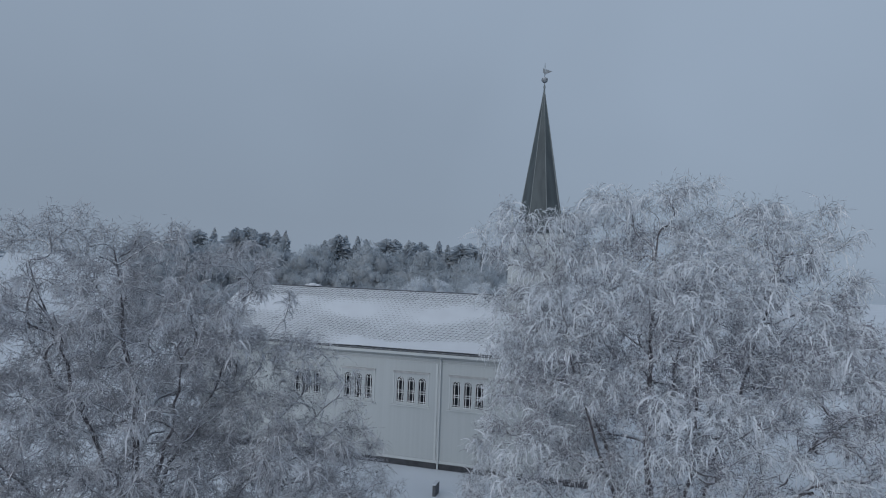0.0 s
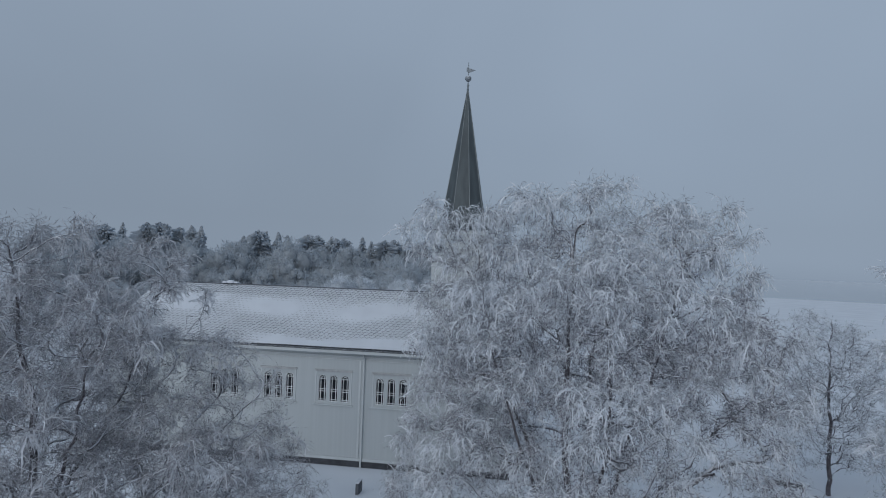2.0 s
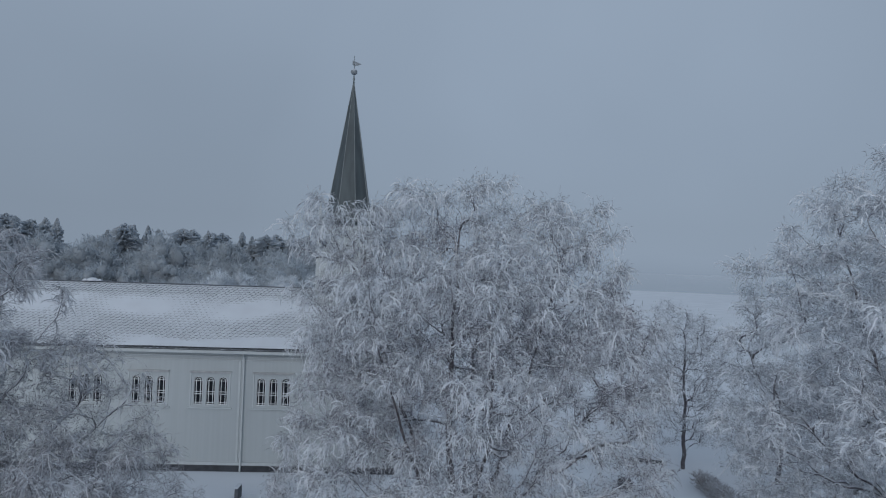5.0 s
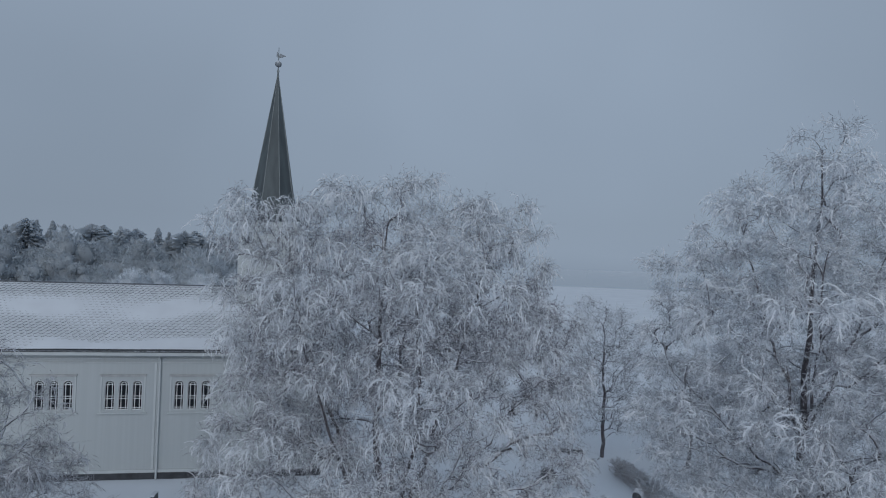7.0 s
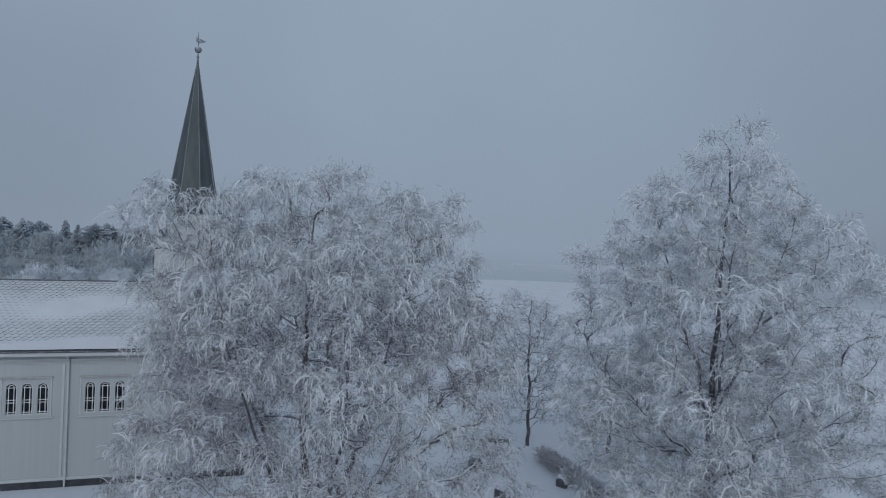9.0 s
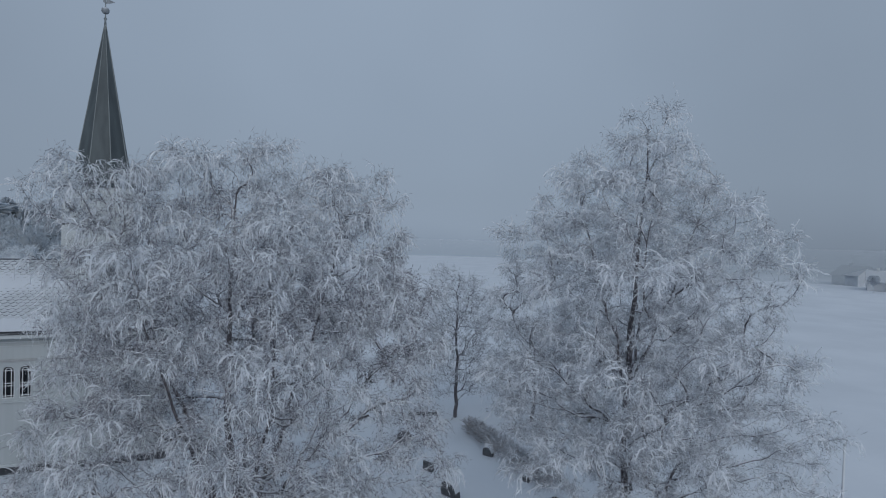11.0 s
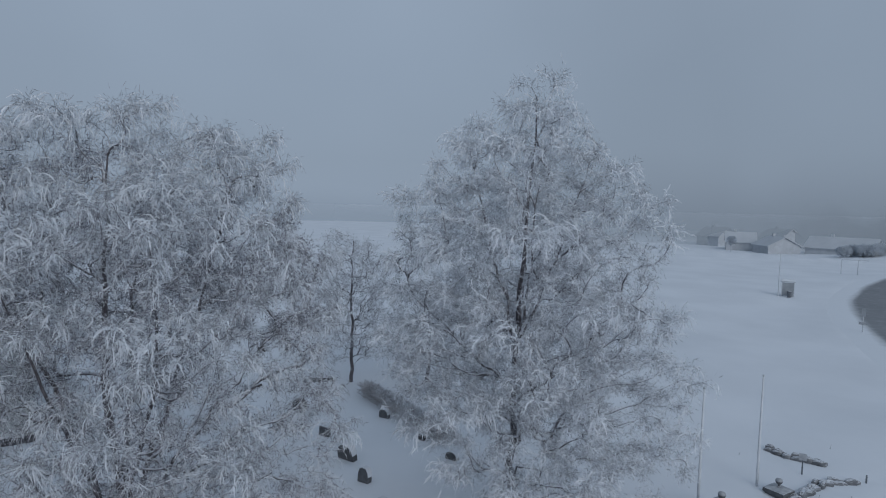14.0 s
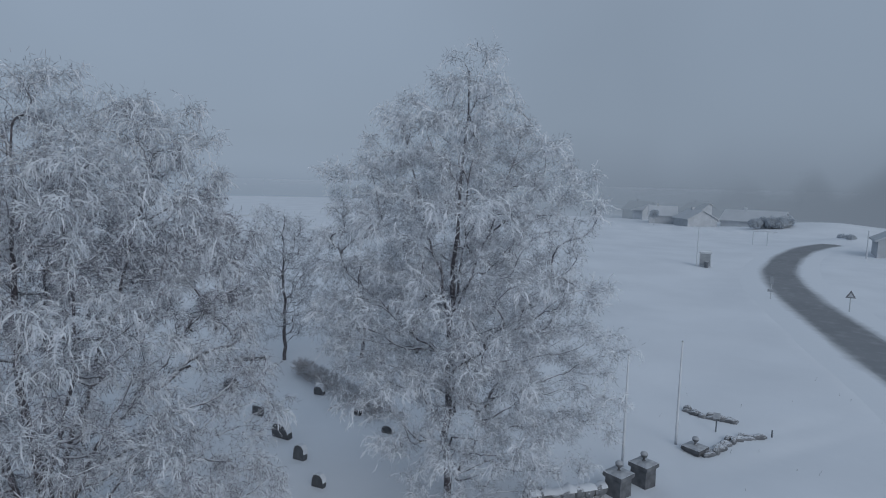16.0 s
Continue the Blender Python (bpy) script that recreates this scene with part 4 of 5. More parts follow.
LEFT_LOBES = [(-2.5, 0, 12.6, 1.2, 0.7), (-1.1, -1, 12.2, 1.3, 1.0), (0.6, 0.5, 11.8, 1.4, 1.0), (2.5, -2, 11.8, 1.3, 1.0), (-2.6, 1.5, 10.9, 1.4, 1.1), (-0.9, 2, 10.5, 1.5, 1.2), (0.9, 2, 10.2, 1.6, 1.3),
              (2.8, 0, 10.3, 1.2, 1.5), (-2.4, 2, 8.6, 1.5, 1.3), (-0.5, 2.5, 8.4, 1.8, 1.5)]
LEFT_LOW = [(1.7, 1.5, 8.0, 1.8, 1.5), (3.6, 0.5, 8.8, 1.2, 1.4), (5.0, 0, 8.0, 1.4, 1.2), (3.2, 3, 6.8, 2.0, 1.2), (5.6, 1.5, 5.6, 1.5, 1.7), (0.6, 3, 6.7, 1.9, 1.2), (-1.7, 3, 6.9, 1.6, 1.1),
            (-4.4, 0, 10.3, 1.4, 1.6), (-4.3, 1, 8.0, 1.6, 1.5), (-0.2, -3, 8.6, 2.7, 2.4),
            (4.2, 0.5, 6.6, 1.6, 1.4), (2.4, 0, 9.2, 1.6, 1.4), (4.4, 1.5, 4.6, 1.8, 1.3), (1.8, 2.5, 5.4, 1.8, 1.3), (-3.6, 1.5, 6.6, 1.6, 1.3)]
LEFT_SKIRT = [(-3.2, 1.5, 5.4, 1.7, 1.5), (-1.8, 2.6, 4.8, 1.7, 1.4), (0, 3, 4.8, 1.8, 1.3), (-5.2, 0.5, 6.2, 1.6, 1.6), (3.0, 2.5, 4.2, 1.8, 1.3), (-5.0, 0.5, 4.2, 1.6, 1.3), (-4.0, -1, 9.5, 1.5, 1.5),
              (5.4, 0.6, 4.0, 1.5, 1.3), (0.8, 1.5, 3.4, 1.8, 1.2), (-2.6, 1.2, 3.2, 1.8, 1.2), (-2.7, 0.5, 9.6, 1.5, 1.3), (-1.9, 2, 7.6, 1.6, 1.3), (0.1, 2.5, 6.4, 1.6, 1.2), (3.4, 0, 8.9, 1.4, 1.2), (-3.1, 0, 7.2, 1.6, 1.4), (-1.0, 2.6, 5.8, 1.5, 1.1), (-0.2, 1.5, 5.6, 1.5, 1.1), (1.6, 0.8, 6.4, 1.5, 1.2), (-0.7, 2.2, 8.2, 1.6, 1.3), (0.8, 1.8, 7.2, 1.6, 1.2), (-2.4, 1.4, 8.2, 1.5, 1.2), (-0.8, 1.4, 6.6, 1.7, 1.3), (-3.4, 1.0, 8.4, 1.5, 1.2)]
LEFT_STEMS = [[(0, 0, 0), (0, 0, 4), (-0.2, 0.1, 7.5), (-1.0, -0.3, 12.2)], [(0, 0.1, 3.5), (-0.4, 0.3, 5.5), (-1.5, 0.8, 8), (-2.8, 0.8, 11.8)], [(0.1, 0, 4), (0.6, 0.2, 6), (1.7, 0.4, 8.2), (2.6, -0.4, 10.8)],
              [(0, 0.2, 4), (0.3, 1.0, 6), (0.7, 1.8, 8), (0.8, 1.9, 10)], [(0.2, 0, 3), (1.4, 0.3, 4.6), (3.2, 0.5, 6.0), (5.0, 0.4, 7.6)], [(-0.2, 0, 3), (-1.4, 0.5, 5), (-3.0, 0.6, 6.4), (-4.4, 0.5, 8.4)]]
build_tree("birch", (-19 * math.sin(radians(25.5)), 19 * math.cos(radians(25.5))), 25.5, LEFT_STEMS, LEFT_LOBES + LEFT_LOW + LEFT_SKIRT, 23,
           "spreading birch with dark limbs and drooping frosted twigs", "churchyard birches", droop=0.62, reach=0.66, thick=0.8, each=5.0, mass=27, gap=0.73, trunk=0.15, fine=DULL_TWIG,
           fill=(14, 4.0, 11.5, 3.0, 3.0, 2.4, 1.2), rime=FROST_DULL, bare=0.32,
           hollows=((-0.4, 2.2, 7.6, 1.0), (1.2, 2.4, 6.4, 0.9), (-0.6, 1.6, 9.2, 0.7), (-2.0, 2.4, 6.0, 0.8), (0.2, 2.4, 5.2, 1.0), (2.4, 2.0, 7.6, 0.7)))

TALL_LOBES = [(0.45, 0, 16.0, 1.0, 1.1), (2.4, 0, 13.6, 1.1, 1.1), (-0.4, 0.5, 14.8, 1.3, 1.2), (1.5, -0.5, 14.6, 1.2, 1.2), (-1.7, -0.5, 13.8, 1.3, 1.2), (-2.8, 0, 13.3, 1.0, 0.9), (2.4, 0.5, 12.9, 1.8, 1.4), (3.9, 0, 11.8, 1.4, 1.2),
              (-0.8, 1.5, 12.3, 1.9, 1.3), (-3.0, 0.5, 11.0, 1.5, 1.1), (-3.5, 0, 9.1, 1.7, 1.1), (0.7, 2, 10.8, 1.7, 1.3), (2.7, 1, 9.7, 1.7, 1.4)]
TALL_LOW = [(-2.1, 1, 7.7, 2.2, 1.2), (1.3, 2.5, 7.8, 1.8, 1.3), (3.7, 1, 7.5, 1.5, 1.4), (-3.9, 0.5, 4.9, 1.0, 0.7), (-0.8, 2.5, 5.6, 1.7, 1.3), (2.2, 2, 5.2, 2.1, 1.3), (4.7, 0.5, 5.3, 1.5, 1.2),
            (1.0, 1.8, 3.6, 1.7, 1.1), (3.7, 1, 2.9, 1.8, 1.2), (0.9, 1.6, 2.2, 1.3, 0.9), (-0.6, 2.0, 2.9, 1.1, 0.9), (0.2, 2.4, 2.0, 1.2, 0.8), (0.0, 1.8, 4.2, 1.2, 0.9), (-0.4, 1.5, 3.5, 1.0, 0.8), (-1.1, 1.2, 4.2, 1.2, 0.8), (2.3, 1.8, 2.1, 1.6, 1.0), (4.9, 0.6, 6.6, 1.4, 1.2), (5.0, 0.6, 4.2, 1.4, 1.1), (4.4, 0.5, 8.2, 1.3, 1.2), (0.2, -2.5, 9.9, 3.2, 2.7), (0.4, -2.5, 5.5, 3.5, 2.5)]
TALL_FORK = [(0.0, 3.2, 3.5, 1.3, 1.0), (-0.1, 3.0, 2.5, 1.3, 0.9), (0.3, 1.4, 12.2, 1.2, 1.0), (0.5, 1.0, 13.6, 1.1, 0.9), (0.0, 2.8, 5.5, 1.4, 1.0), (-0.2, 2.6, 4.3, 1.5, 1.0), (0.2, 3.0, 6.3, 1.2, 0.7), (0.1, 2.0, 3.2, 1.4, 1.0), (-1.6, 2.4, 3.9, 1.4, 1.0), (1.8, 2.8, 3.8, 1.5, 1.1), (5.2, 0.8, 5.6, 1.2, 1.0), (-1.8, 2.2, 6.4, 1.3, 0.9),
             (-2.2, 1.0, 4.9, 1.4, 0.9), (2.2, 1.2, 4.4, 1.6, 1.1), (0.2, 2.0, 5.2, 1.4, 1.1), (3.6, 0.8, 4.6, 1.5, 1.1), (-0.4, 2.2, 6.2, 1.2, 0.9), (1.2, 1.9, 2.9, 1.4, 0.9), (-3.0, 0.8, 5.7, 1.3, 0.9),
             (-0.4, 1.6, 9.6, 1.2, 0.9), (-1.6, 1.0, 9.0, 1.3, 1.0), (0.5, -0.8, 8.6, 1.4, 1.2), (-0.9, -0.6, 8.0, 1.4, 1.1), (1.2, -0.5, 9.2, 1.4, 1.2), (3.4, -0.3, 8.7, 1.5, 1.3), (-1.1, 0, 10.3, 1.3, 1.2), (3.2, 0.2, 11.0, 1.4, 1.1), (3.0, 0, 12.6, 1.3, 1.1)]
TALL_STEMS = [[(0, 0, 0), (-0.1, 0, 5), (0, 0, 8), (0.4, 0, 16.0)], [(-0.05, 0, 7.0), (-0.4, 0.2, 8.6), (-1.1, 0.2, 11), (-1.9, 0, 14)], [(0.05, 0, 7.2), (0.6, 0.2, 8.6), (1.5, 0.1, 10.8), (2.3, 0, 13.8)],
              [(0, 0.1, 7.0), (0.2, 0.6, 8.6), (0.4, 1.0, 10.5), (0.6, 1.2, 13)], [(0, -0.1, 6.0), (0.1, -0.9, 7.6), (0.2, -1.8, 9.5), (0.2, -2.2, 12)], [(-0.05, 0, 5.5), (-1.2, 0.6, 6.6), (-2.6, 0.8, 7.8), (-3.8, 0.6, 9)],
              [(0.05, 0, 5.0), (1.4, 0.6, 6.4), (3.0, 0.8, 7.4), (4.4, 0.6, 8.6)], [(0, 0.1, 3.4), (0.4, 0.9, 4.6), (0.9, 1.6, 5.6), (1.4, 1.9, 7.2)]]
build_tree("birch", (22 * math.sin(radians(55.5)), 22 * math.cos(radians(55.5))), -55.5, TALL_STEMS, TALL_LOBES + TALL_LOW + TALL_FORK, 37,
           "tall pyramidal birch with forked trunk, white with frost", "churchyard birches", droop=0.5, reach=0.64, thick=1.0, each=4.8, gap=0.82, mass=26, bare=0.11, rime=FROST_THICK, fine=PALE_TWIG,
           fill=(28, 4.4, 15.1, 2.9, 3.4, 2.8, 0.9), lift=0.25, trunk=0.145,
           hollows=((0.0, 1.8, 8.8, 1.05), (0.1, 1.4, 10.2, 0.5), (0.1, 2.2, 7.3, 0.55), (-3.2, 1.0, 6.4, 0.8), (3.0, 1.5, 8.6, 0.7)))

# slighter trees beyond the graves
SLIM_STEM = [[(0, 0, 0), (0.05, 0, 3), (-0.05, 0, 6), (0, 0, 9.8)]]


def slim_lobes(seed, top, wide, low):
    rng = np.random.default_rng(seed)
    out = []
    for k in range(26):
        h = low + (top - low) * (k + 0.5) / 26 + rng.uniform(-0.2, 0.2)
        w = wide * math.sin(math.pi * min(1, 0.16 + 0.68 * (top - h) / (top - low))) * 0.62
        a = k * 2.4
        out.append((w * math.cos(a), w * math.sin(a), h, 0.5 + 0.42 * w * rng.uniform(0.7, 1.2), 0.6 + 0.25 * rng.random()))
    return out


build_tree("birch", (25.9, 31.1), -40, SLIM_STEM, slim_lobes(5, 9.7, 3.3, 1.9), 51, "slender young birch greyed by rime behind the graves", "young trees",
           gap=0.6, size=0.3, tuft=4, each=3.0, mass=11, droop=0.35, reach=0.45, thick=1.0, trunk=0.12, lift=0.3, plump=1.0, spurs=3, bare=0.25)
build_tree("birch", (29.5, 27.5), -45, [[(0, 0, 0), (0.1, 0, 2), (0, 0, 4), (0, 0, 6.4)]], slim_lobes(8, 7.0, 2.6, 1.8), 52, "low bushy birch greyed by rime beside the hedge", "young trees",
           gap=0.6, size=0.3, tuft=4, each=3.0, mass=11, droop=0.35, reach=0.45, thick=1.0, trunk=0.13, lift=0.3, plump=1.0, spurs=3, bare=0.25)


# ---- hedges ----
def build_hedge(line, width, height, n, seed, label):
    """A clipped hedge: dense short twigs standing out of its body."""
    rng = np.random.default_rng(seed)
    p = smooth_line(np.array(line, float), 40)
    s = rng.uniform(0, 39, n)
    k = np.minimum(s.astype(int), 38)
    c = p[k] * (1 - (s - k))[:, None] + p[k + 1] * (s - k)[:, None]
    t = unit(p[k + 1] - p[k])
    nn = np.stack([-t[:, 1], t[:, 0]], 1)
    o = rng.uniform(-1, 1, n)
    h = rng.uniform(0, 1, n) ** 0.6
    bulge = 1 - 0.25 * h ** 3
    st = np.concatenate([c + nn * (o * width / 2 * bulge)[:, None], (h * height * (1 + 0.08 * np.sin(s * 1.7)))[:, None]], 1)
    d = np.concatenate([nn * o[:, None] + rng.normal(0, 0.4, (n, 2)), rng.uniform(0.2, 1.2, (n, 1))], 1)
    tw = hang(rng, st, unit(d), rng.uniform(0.12, 0.34, n), np.full(n, 0.2), 3, 0.08)
    v, q = tubes(tw, np.broadcast_to(np.array([0.022, 0.02, 0.012]), tw.shape[:2]), 3)
    ob = tagged(new("hedge", mesh_np("hedge", v, q, HEDGE)), label, "hedge")
    return ob


build_hedge([(24.8, 28.4), (24.3, 26.2), (23.7, 23.9), (22.9, 21.2), (22.5, 19.4)], 1.0, 0.75, 4000, 3, "clipped bare hedge dusted with rime along the graves")


# ---- gravestones ----
def build_grave(x, y, turn, w, h, d, style, lean, label):
    g = thing("gravestone", pose(x, y, float(ground_z(x, y)) - 0.24, lean, 0, turn), label, "gravestone", "gravestones in the snow")
    if style == "round":
        pts = [(-w / 2, 0)] + arch(-w / 2, w / 2, h * 0.68, 8) + [(w / 2, 0)]
        capline = arch(-w / 2, w / 2, h * 0.68, 8)
    elif style == "slant":
        pts = [(-w / 2, 0), (-w / 2, h * 0.6), (-w * 0.43, h * 0.82), (-w * 0.22, h * 0.98), (w * 0.14, h), (w * 0.37, h * 0.91), (w * 0.48, h * 0.68), (w / 2, 0)]
        capline = pts[1:-1]
    else:
        pts = [(-w / 2, 0), (-w / 2, h * 0.94), (-w * 0.42, h), (w * 0.42, h), (w / 2, h * 0.94), (w / 2, 0)]
        capline = pts[1:-1]
    part("stone", Mesh().slab(pts[::-1], -d / 2, d / 2), GRAVE, g)
    cap = Mesh()
    top = [(px, pz + 0.045 - 0.03 * abs(px) / w) for px, pz in capline]
    for k in range(len(capline) - 1):
        cap.slab([top[k], top[k + 1], capline[k + 1], capline[k]], -d / 2 - 0.02, d / 2 + 0.02)
    part("snow_cap", cap, ROOF_SNOW, g, "cap of fresh snow")


for row in ((15.7, 16.9, 100, 0.55, 0.72, 0.2, "slant", 4, "dark rough gravestone with snow blown against it"),
            (17.95, 21.7, 98, 0.95, 0.8, 0.3, "round", -8, "broad grey rounded gravestone half in snow"),
            (16.85, 19.3, 96, 0.6, 0.85, 0.24, "slant", 6, "leaning dark gravestone among drooping twigs"),
            (18.95, 24.8, 100, 0.6, 0.75, 0.2, "flat", 0, "small dark gravestone beside the path"),
            (20.3, 29.0, -30, 0.85, 0.8, 0.2, "round", 0, "rounded pale grey gravestone"),
            (22.95, 24.6, 104, 0.6, 0.75, 0.22, "slant", -5, "dark gravestone below the hedge"),
            (22.0, 20.8, 98, 0.42, 0.55, 0.2, "flat", 0, "little black gravestone in the snow"),
            (21.35, 18.2, 102, 0.6, 0.6, 0.24, "slant", 4, "dark rough gravestone under birch boughs"),
            (24.7, 32.7, -37, 1.5, 0.5, 0.4, "flat", 0, "low broad dark stone under fresh snow"),
            (0.05, 32.2, 72, 0.62, 0.85, 0.16, "flat", 0, "dark polished gravestone near the church wall")):
    build_grave(*row)

post = thing("post", pose(4.7, 31.0, -0.2), "dark slender wooden post in the snow", "post")
part("shaft", Mesh().spin([(0.085, 0), (0.08, 1.7)], 8), GRAVE, post)
part("cap", Mesh().spin([(0.13, 1.7), (0.13, 1.76), (0.03, 1.86)], 8), ROOF_SNOW, post, "snow cap")


# ---- gate and stone walls ----
def build_pillar(x, y, turn, half, h, label):
    p = thing("gate_pillar", pose(x, y, float(ground_z(x, y)) - 0.2, 0, 0, turn), label, "gate pillar", "gate pillars")
    part("shaft", Mesh().frustum(0, 0, 0, h, half * 0.86, half * 0.84), STONE, p)
    part("capstone", Mesh().frustum(0, 0, h, h + 0.06, half * 0.95, half * 1.04).frustum(0, 0, h + 0.06, h + 0.2, half * 1.04, half * 1.02).frustum(0, 0, h + 0.2, h + 0.25, half * 1.02, half * 0.5), STONE, p)
    part("snow_cap", Mesh().frustum(0, 0, h + 0.203, h + 0.272, half * 1.0, half * 0.42), CAP_RIME, p, "thin grey rime on the capstone")
    urn = [(0.11, h + 0.25), (0.045, h + 0.29), (0.04, h + 0.36), (0.07, h + 0.40), (0.125, h + 0.45), (0.14, h + 0.52), (0.13, h + 0.56), (0.01, h + 0.57)]
    fin = part("finial", Mesh().spin(urn, 14), STONE, p, "dark stone urn finial", True)
    part("rime_cap", Mesh().spin([(0.14, h + 0.53), (0.155, h + 0.565), (0.12, h + 0.62), (0.05, h + 0.65), (0.01, h + 0.655)], 11), CAP_RIME, fin, "", True)


build_pillar(23.95, 6.85, -16, 0.42, 0.92, "square dark stone gate pillar with urn finial")
build_pillar(22.45, 7.35, -16, 0.42, 0.92, "square dark stone gate pillar beside the wall")
build_pillar(28.5, 5.9, -16, 0.43, 0.32, "square stone gate pillar sunk in snow")


def boulder_shapes(rng):
    """Rough rounded field stones, half a metre cubes before they are sized."""
    shapes = []
    for k in range(8):
        me, v = Mesh(), []
        for z, f in ((0, 0.72), (0.22, 0.98), (0.5, 1.03), (0.8, 0.9), (1, 0.55)):
            for i in range(9):
                a = 2 * math.pi * (i + 0.5) / 9
                c = max(abs(math.cos(a)), abs(math.sin(a))) ** 0.55
                j = f * (1 + rng.uniform(-0.13, 0.1))
                v.append((0.5 * math.cos(a) / c * j, 0.5 * math.sin(a) / c * j, z + rng.uniform(-0.09, 0.09)))
        fcs = [(r * 9 + i, r * 9 + (i + 1) % 9, r * 9 + 9 + (i + 1) % 9, r * 9 + 9 + i) for r in range(4) for i in range(9)]
        me.add(v, fcs + [tuple(range(8, -1, -1)), tuple(range(36, 45))])
        shapes.append(me.data("stone", [STONE_RIMED]))
    return shapes


def build_stone_wall(line, h, w, seed, label, size=(0.3, 0.62), gap=0.0, drift=0, lift=0.0, snow=True):
    """Dry-laid field stones, each one its own block, with snow along the top or drifted against one side."""
    rng = random.Random(seed)
    pts = [Vector((*p, 0)) for p in line]
    total = sum((b - a).length for a, b in zip(pts[:-1], pts[1:]))
    wall = thing("stone_wall", Matrix.Translation((pts[0].x, pts[0].y, 0)), label, "stone wall", "churchyard walls")

    def spot(s):
        for a, b in zip(pts[:-1], pts[1:]):
            n = (b - a).length
            if s <= n or b is pts[-1]:
                return a + (b - a) * min(1, s / n), math.atan2(b.y - a.y, b.x - a.x)
            s -= n
    shapes = boulder_shapes(rng)
    z = lift - 0.15
    while z < h - 0.05:
        ch = rng.uniform(0.2, 0.36)
        s = rng.uniform(-0.1, 0.1)
        while s < total:
            ln = rng.uniform(*size)
            p, a = spot(s + ln / 2)
            for row in (-1, 1):
                if rng.random() < gap:
                    continue
                m = Matrix.Translation((p.x - pts[0].x, p.y - pts[0].y, z + rng.uniform(-0.05, 0.04))) @ Matrix.Rotation(a + rng.uniform(-0.3, 0.3), 4, "Z") @ Matrix.Translation((0, row * w * 0.25, 0))
                m = m @ Matrix.Rotation(rng.uniform(-0.22, 0.22), 4, "X") @ Matrix.Rotation(rng.uniform(-0.2, 0.2), 4, "Y") @ Matrix.Diagonal((ln * 1.06, w * 0.56 * rng.uniform(0.8, 1.3), ch * rng.uniform(0.85, 1.5 if drift else 1.15), 1))
                part("stone", rng.choice(shapes), None, wall, m=m)
            s += ln * 0.95
        z += ch
    if not snow:
        return
    n = max(8, int(total * 6))
    v, q = [], []
    prof = ((-0.5, -0.05), (-0.34, 0.05), (0, 0.09), (0.34, 0.05), (0.5, -0.05)) if not drift else ((-0.1, -0.1), (0.1, 0.0), (0.5, -0.02), (1.5, -0.22), (3.0, -0.7))
    for k in range(n + 1):
        p, a = spot(total * k / n)
        nx_, ny_ = -math.sin(a), math.cos(a)
        g = 0.62 + 0.5 * math.sin(k * 0.9 + seed) * math.sin(k * 0.37 + 1) + 0.3 * math.sin(k * 2.3 + 2 * seed)
        for o, dz in prof:
            o *= w * (0.75 + 0.3 * g) * (drift or 1)
            v.append((p.x - pts[0].x + nx_ * o, p.y - pts[0].y + ny_ * o, z + dz * (0.6 + 0.6 * g) + (0.10 * (g - 0.5) if not drift else -0.02) - (0.8 if drift and k in (0, n) else 0)))
    for k in range(n):
        for i in range(4):
            q.append((k * 5 + i, k * 5 + 5 + i, k * 5 + 6 + i, k * 5 + 1 + i))
    me = Mesh().add(v, [t if drift < 0 else t[::-1] for t in q])
    part("snow_cap", me, ROOF_SNOW, wall, "snow drifted over the coping", True)


build_stone_wall([(22.05, 7.75), (21.0, 8.5), (19.6, 9.8)], 0.34, 0.6, 3, "low dark stone wall almost buried in snow")
build_stone_wall([(28.35, 5.5), (28.75, 5.25), (29.4, 5.1), (30.2, 4.95), (31.0, 4.75), (31.6, 4.4), (32.2, 3.75)], 0.15, 0.46, 5, "curving grey fieldstone wall with snow drifted behind", size=(0.4, 0.75), drift=0.8)
build_stone_wall([(33.4, 7.7), (33.1, 6.8), (33.3, 5.3)], 0.2, 0.5, 7, "broken line of dark stones showing through snow", size=(0.35, 0.8), gap=0.35, lift=0.1, snow=False)

# notice on its stake
board = thing("notice_board", pose(31.4, 5.6, -0.1, 0, 0, -80), "small grey notice board on a stake", "notice board")
part("stake", Mesh().spin([(0.035, 0), (0.03, 0.95)], 7), IRON, board)
part("panel", Mesh().box(-0.16, -0.03, 0.8, 0.16, 0.03, 1.1), CAP_RIME, board)
stake = thing("marker_stake", pose(32.7, 3.3, -0.1), "short dark marker stake in snow", "stake")
part("stick", Mesh().spin([(0.04, 0), (0.035, 0.42)], 7), IRON, stake)


def build_flagpole(x, y, h):
    p = thing("flagpole", pose(x, y, -0.15), "bare rime-white flagpole standing in the snow", "flagpole", "pair of flagpoles")
    part("pole", Mesh().spin([(0.06, 0), (0.058, 1.2), (0.048, h * 0.6), (0.035, h)], 10), POLE, p, "", True)
    part("truck", Mesh().spin([(0.036, h), (0.048, h + 0.02), (0.048, h + 0.06), (0.02, h + 0.09)], 10), HOUSE_DARK, p, "grey knob at the top", True)
    part("halyard", Mesh().tube([(0.11, 0, 1.0), (0.09, 0, h * 0.5), (0.06, 0, h)], [0.008] * 3, 4), POLE, p)


build_flagpole(25.0, 8.05, 5.0)
build_flagpole(28.7, 6.8, 5.05)


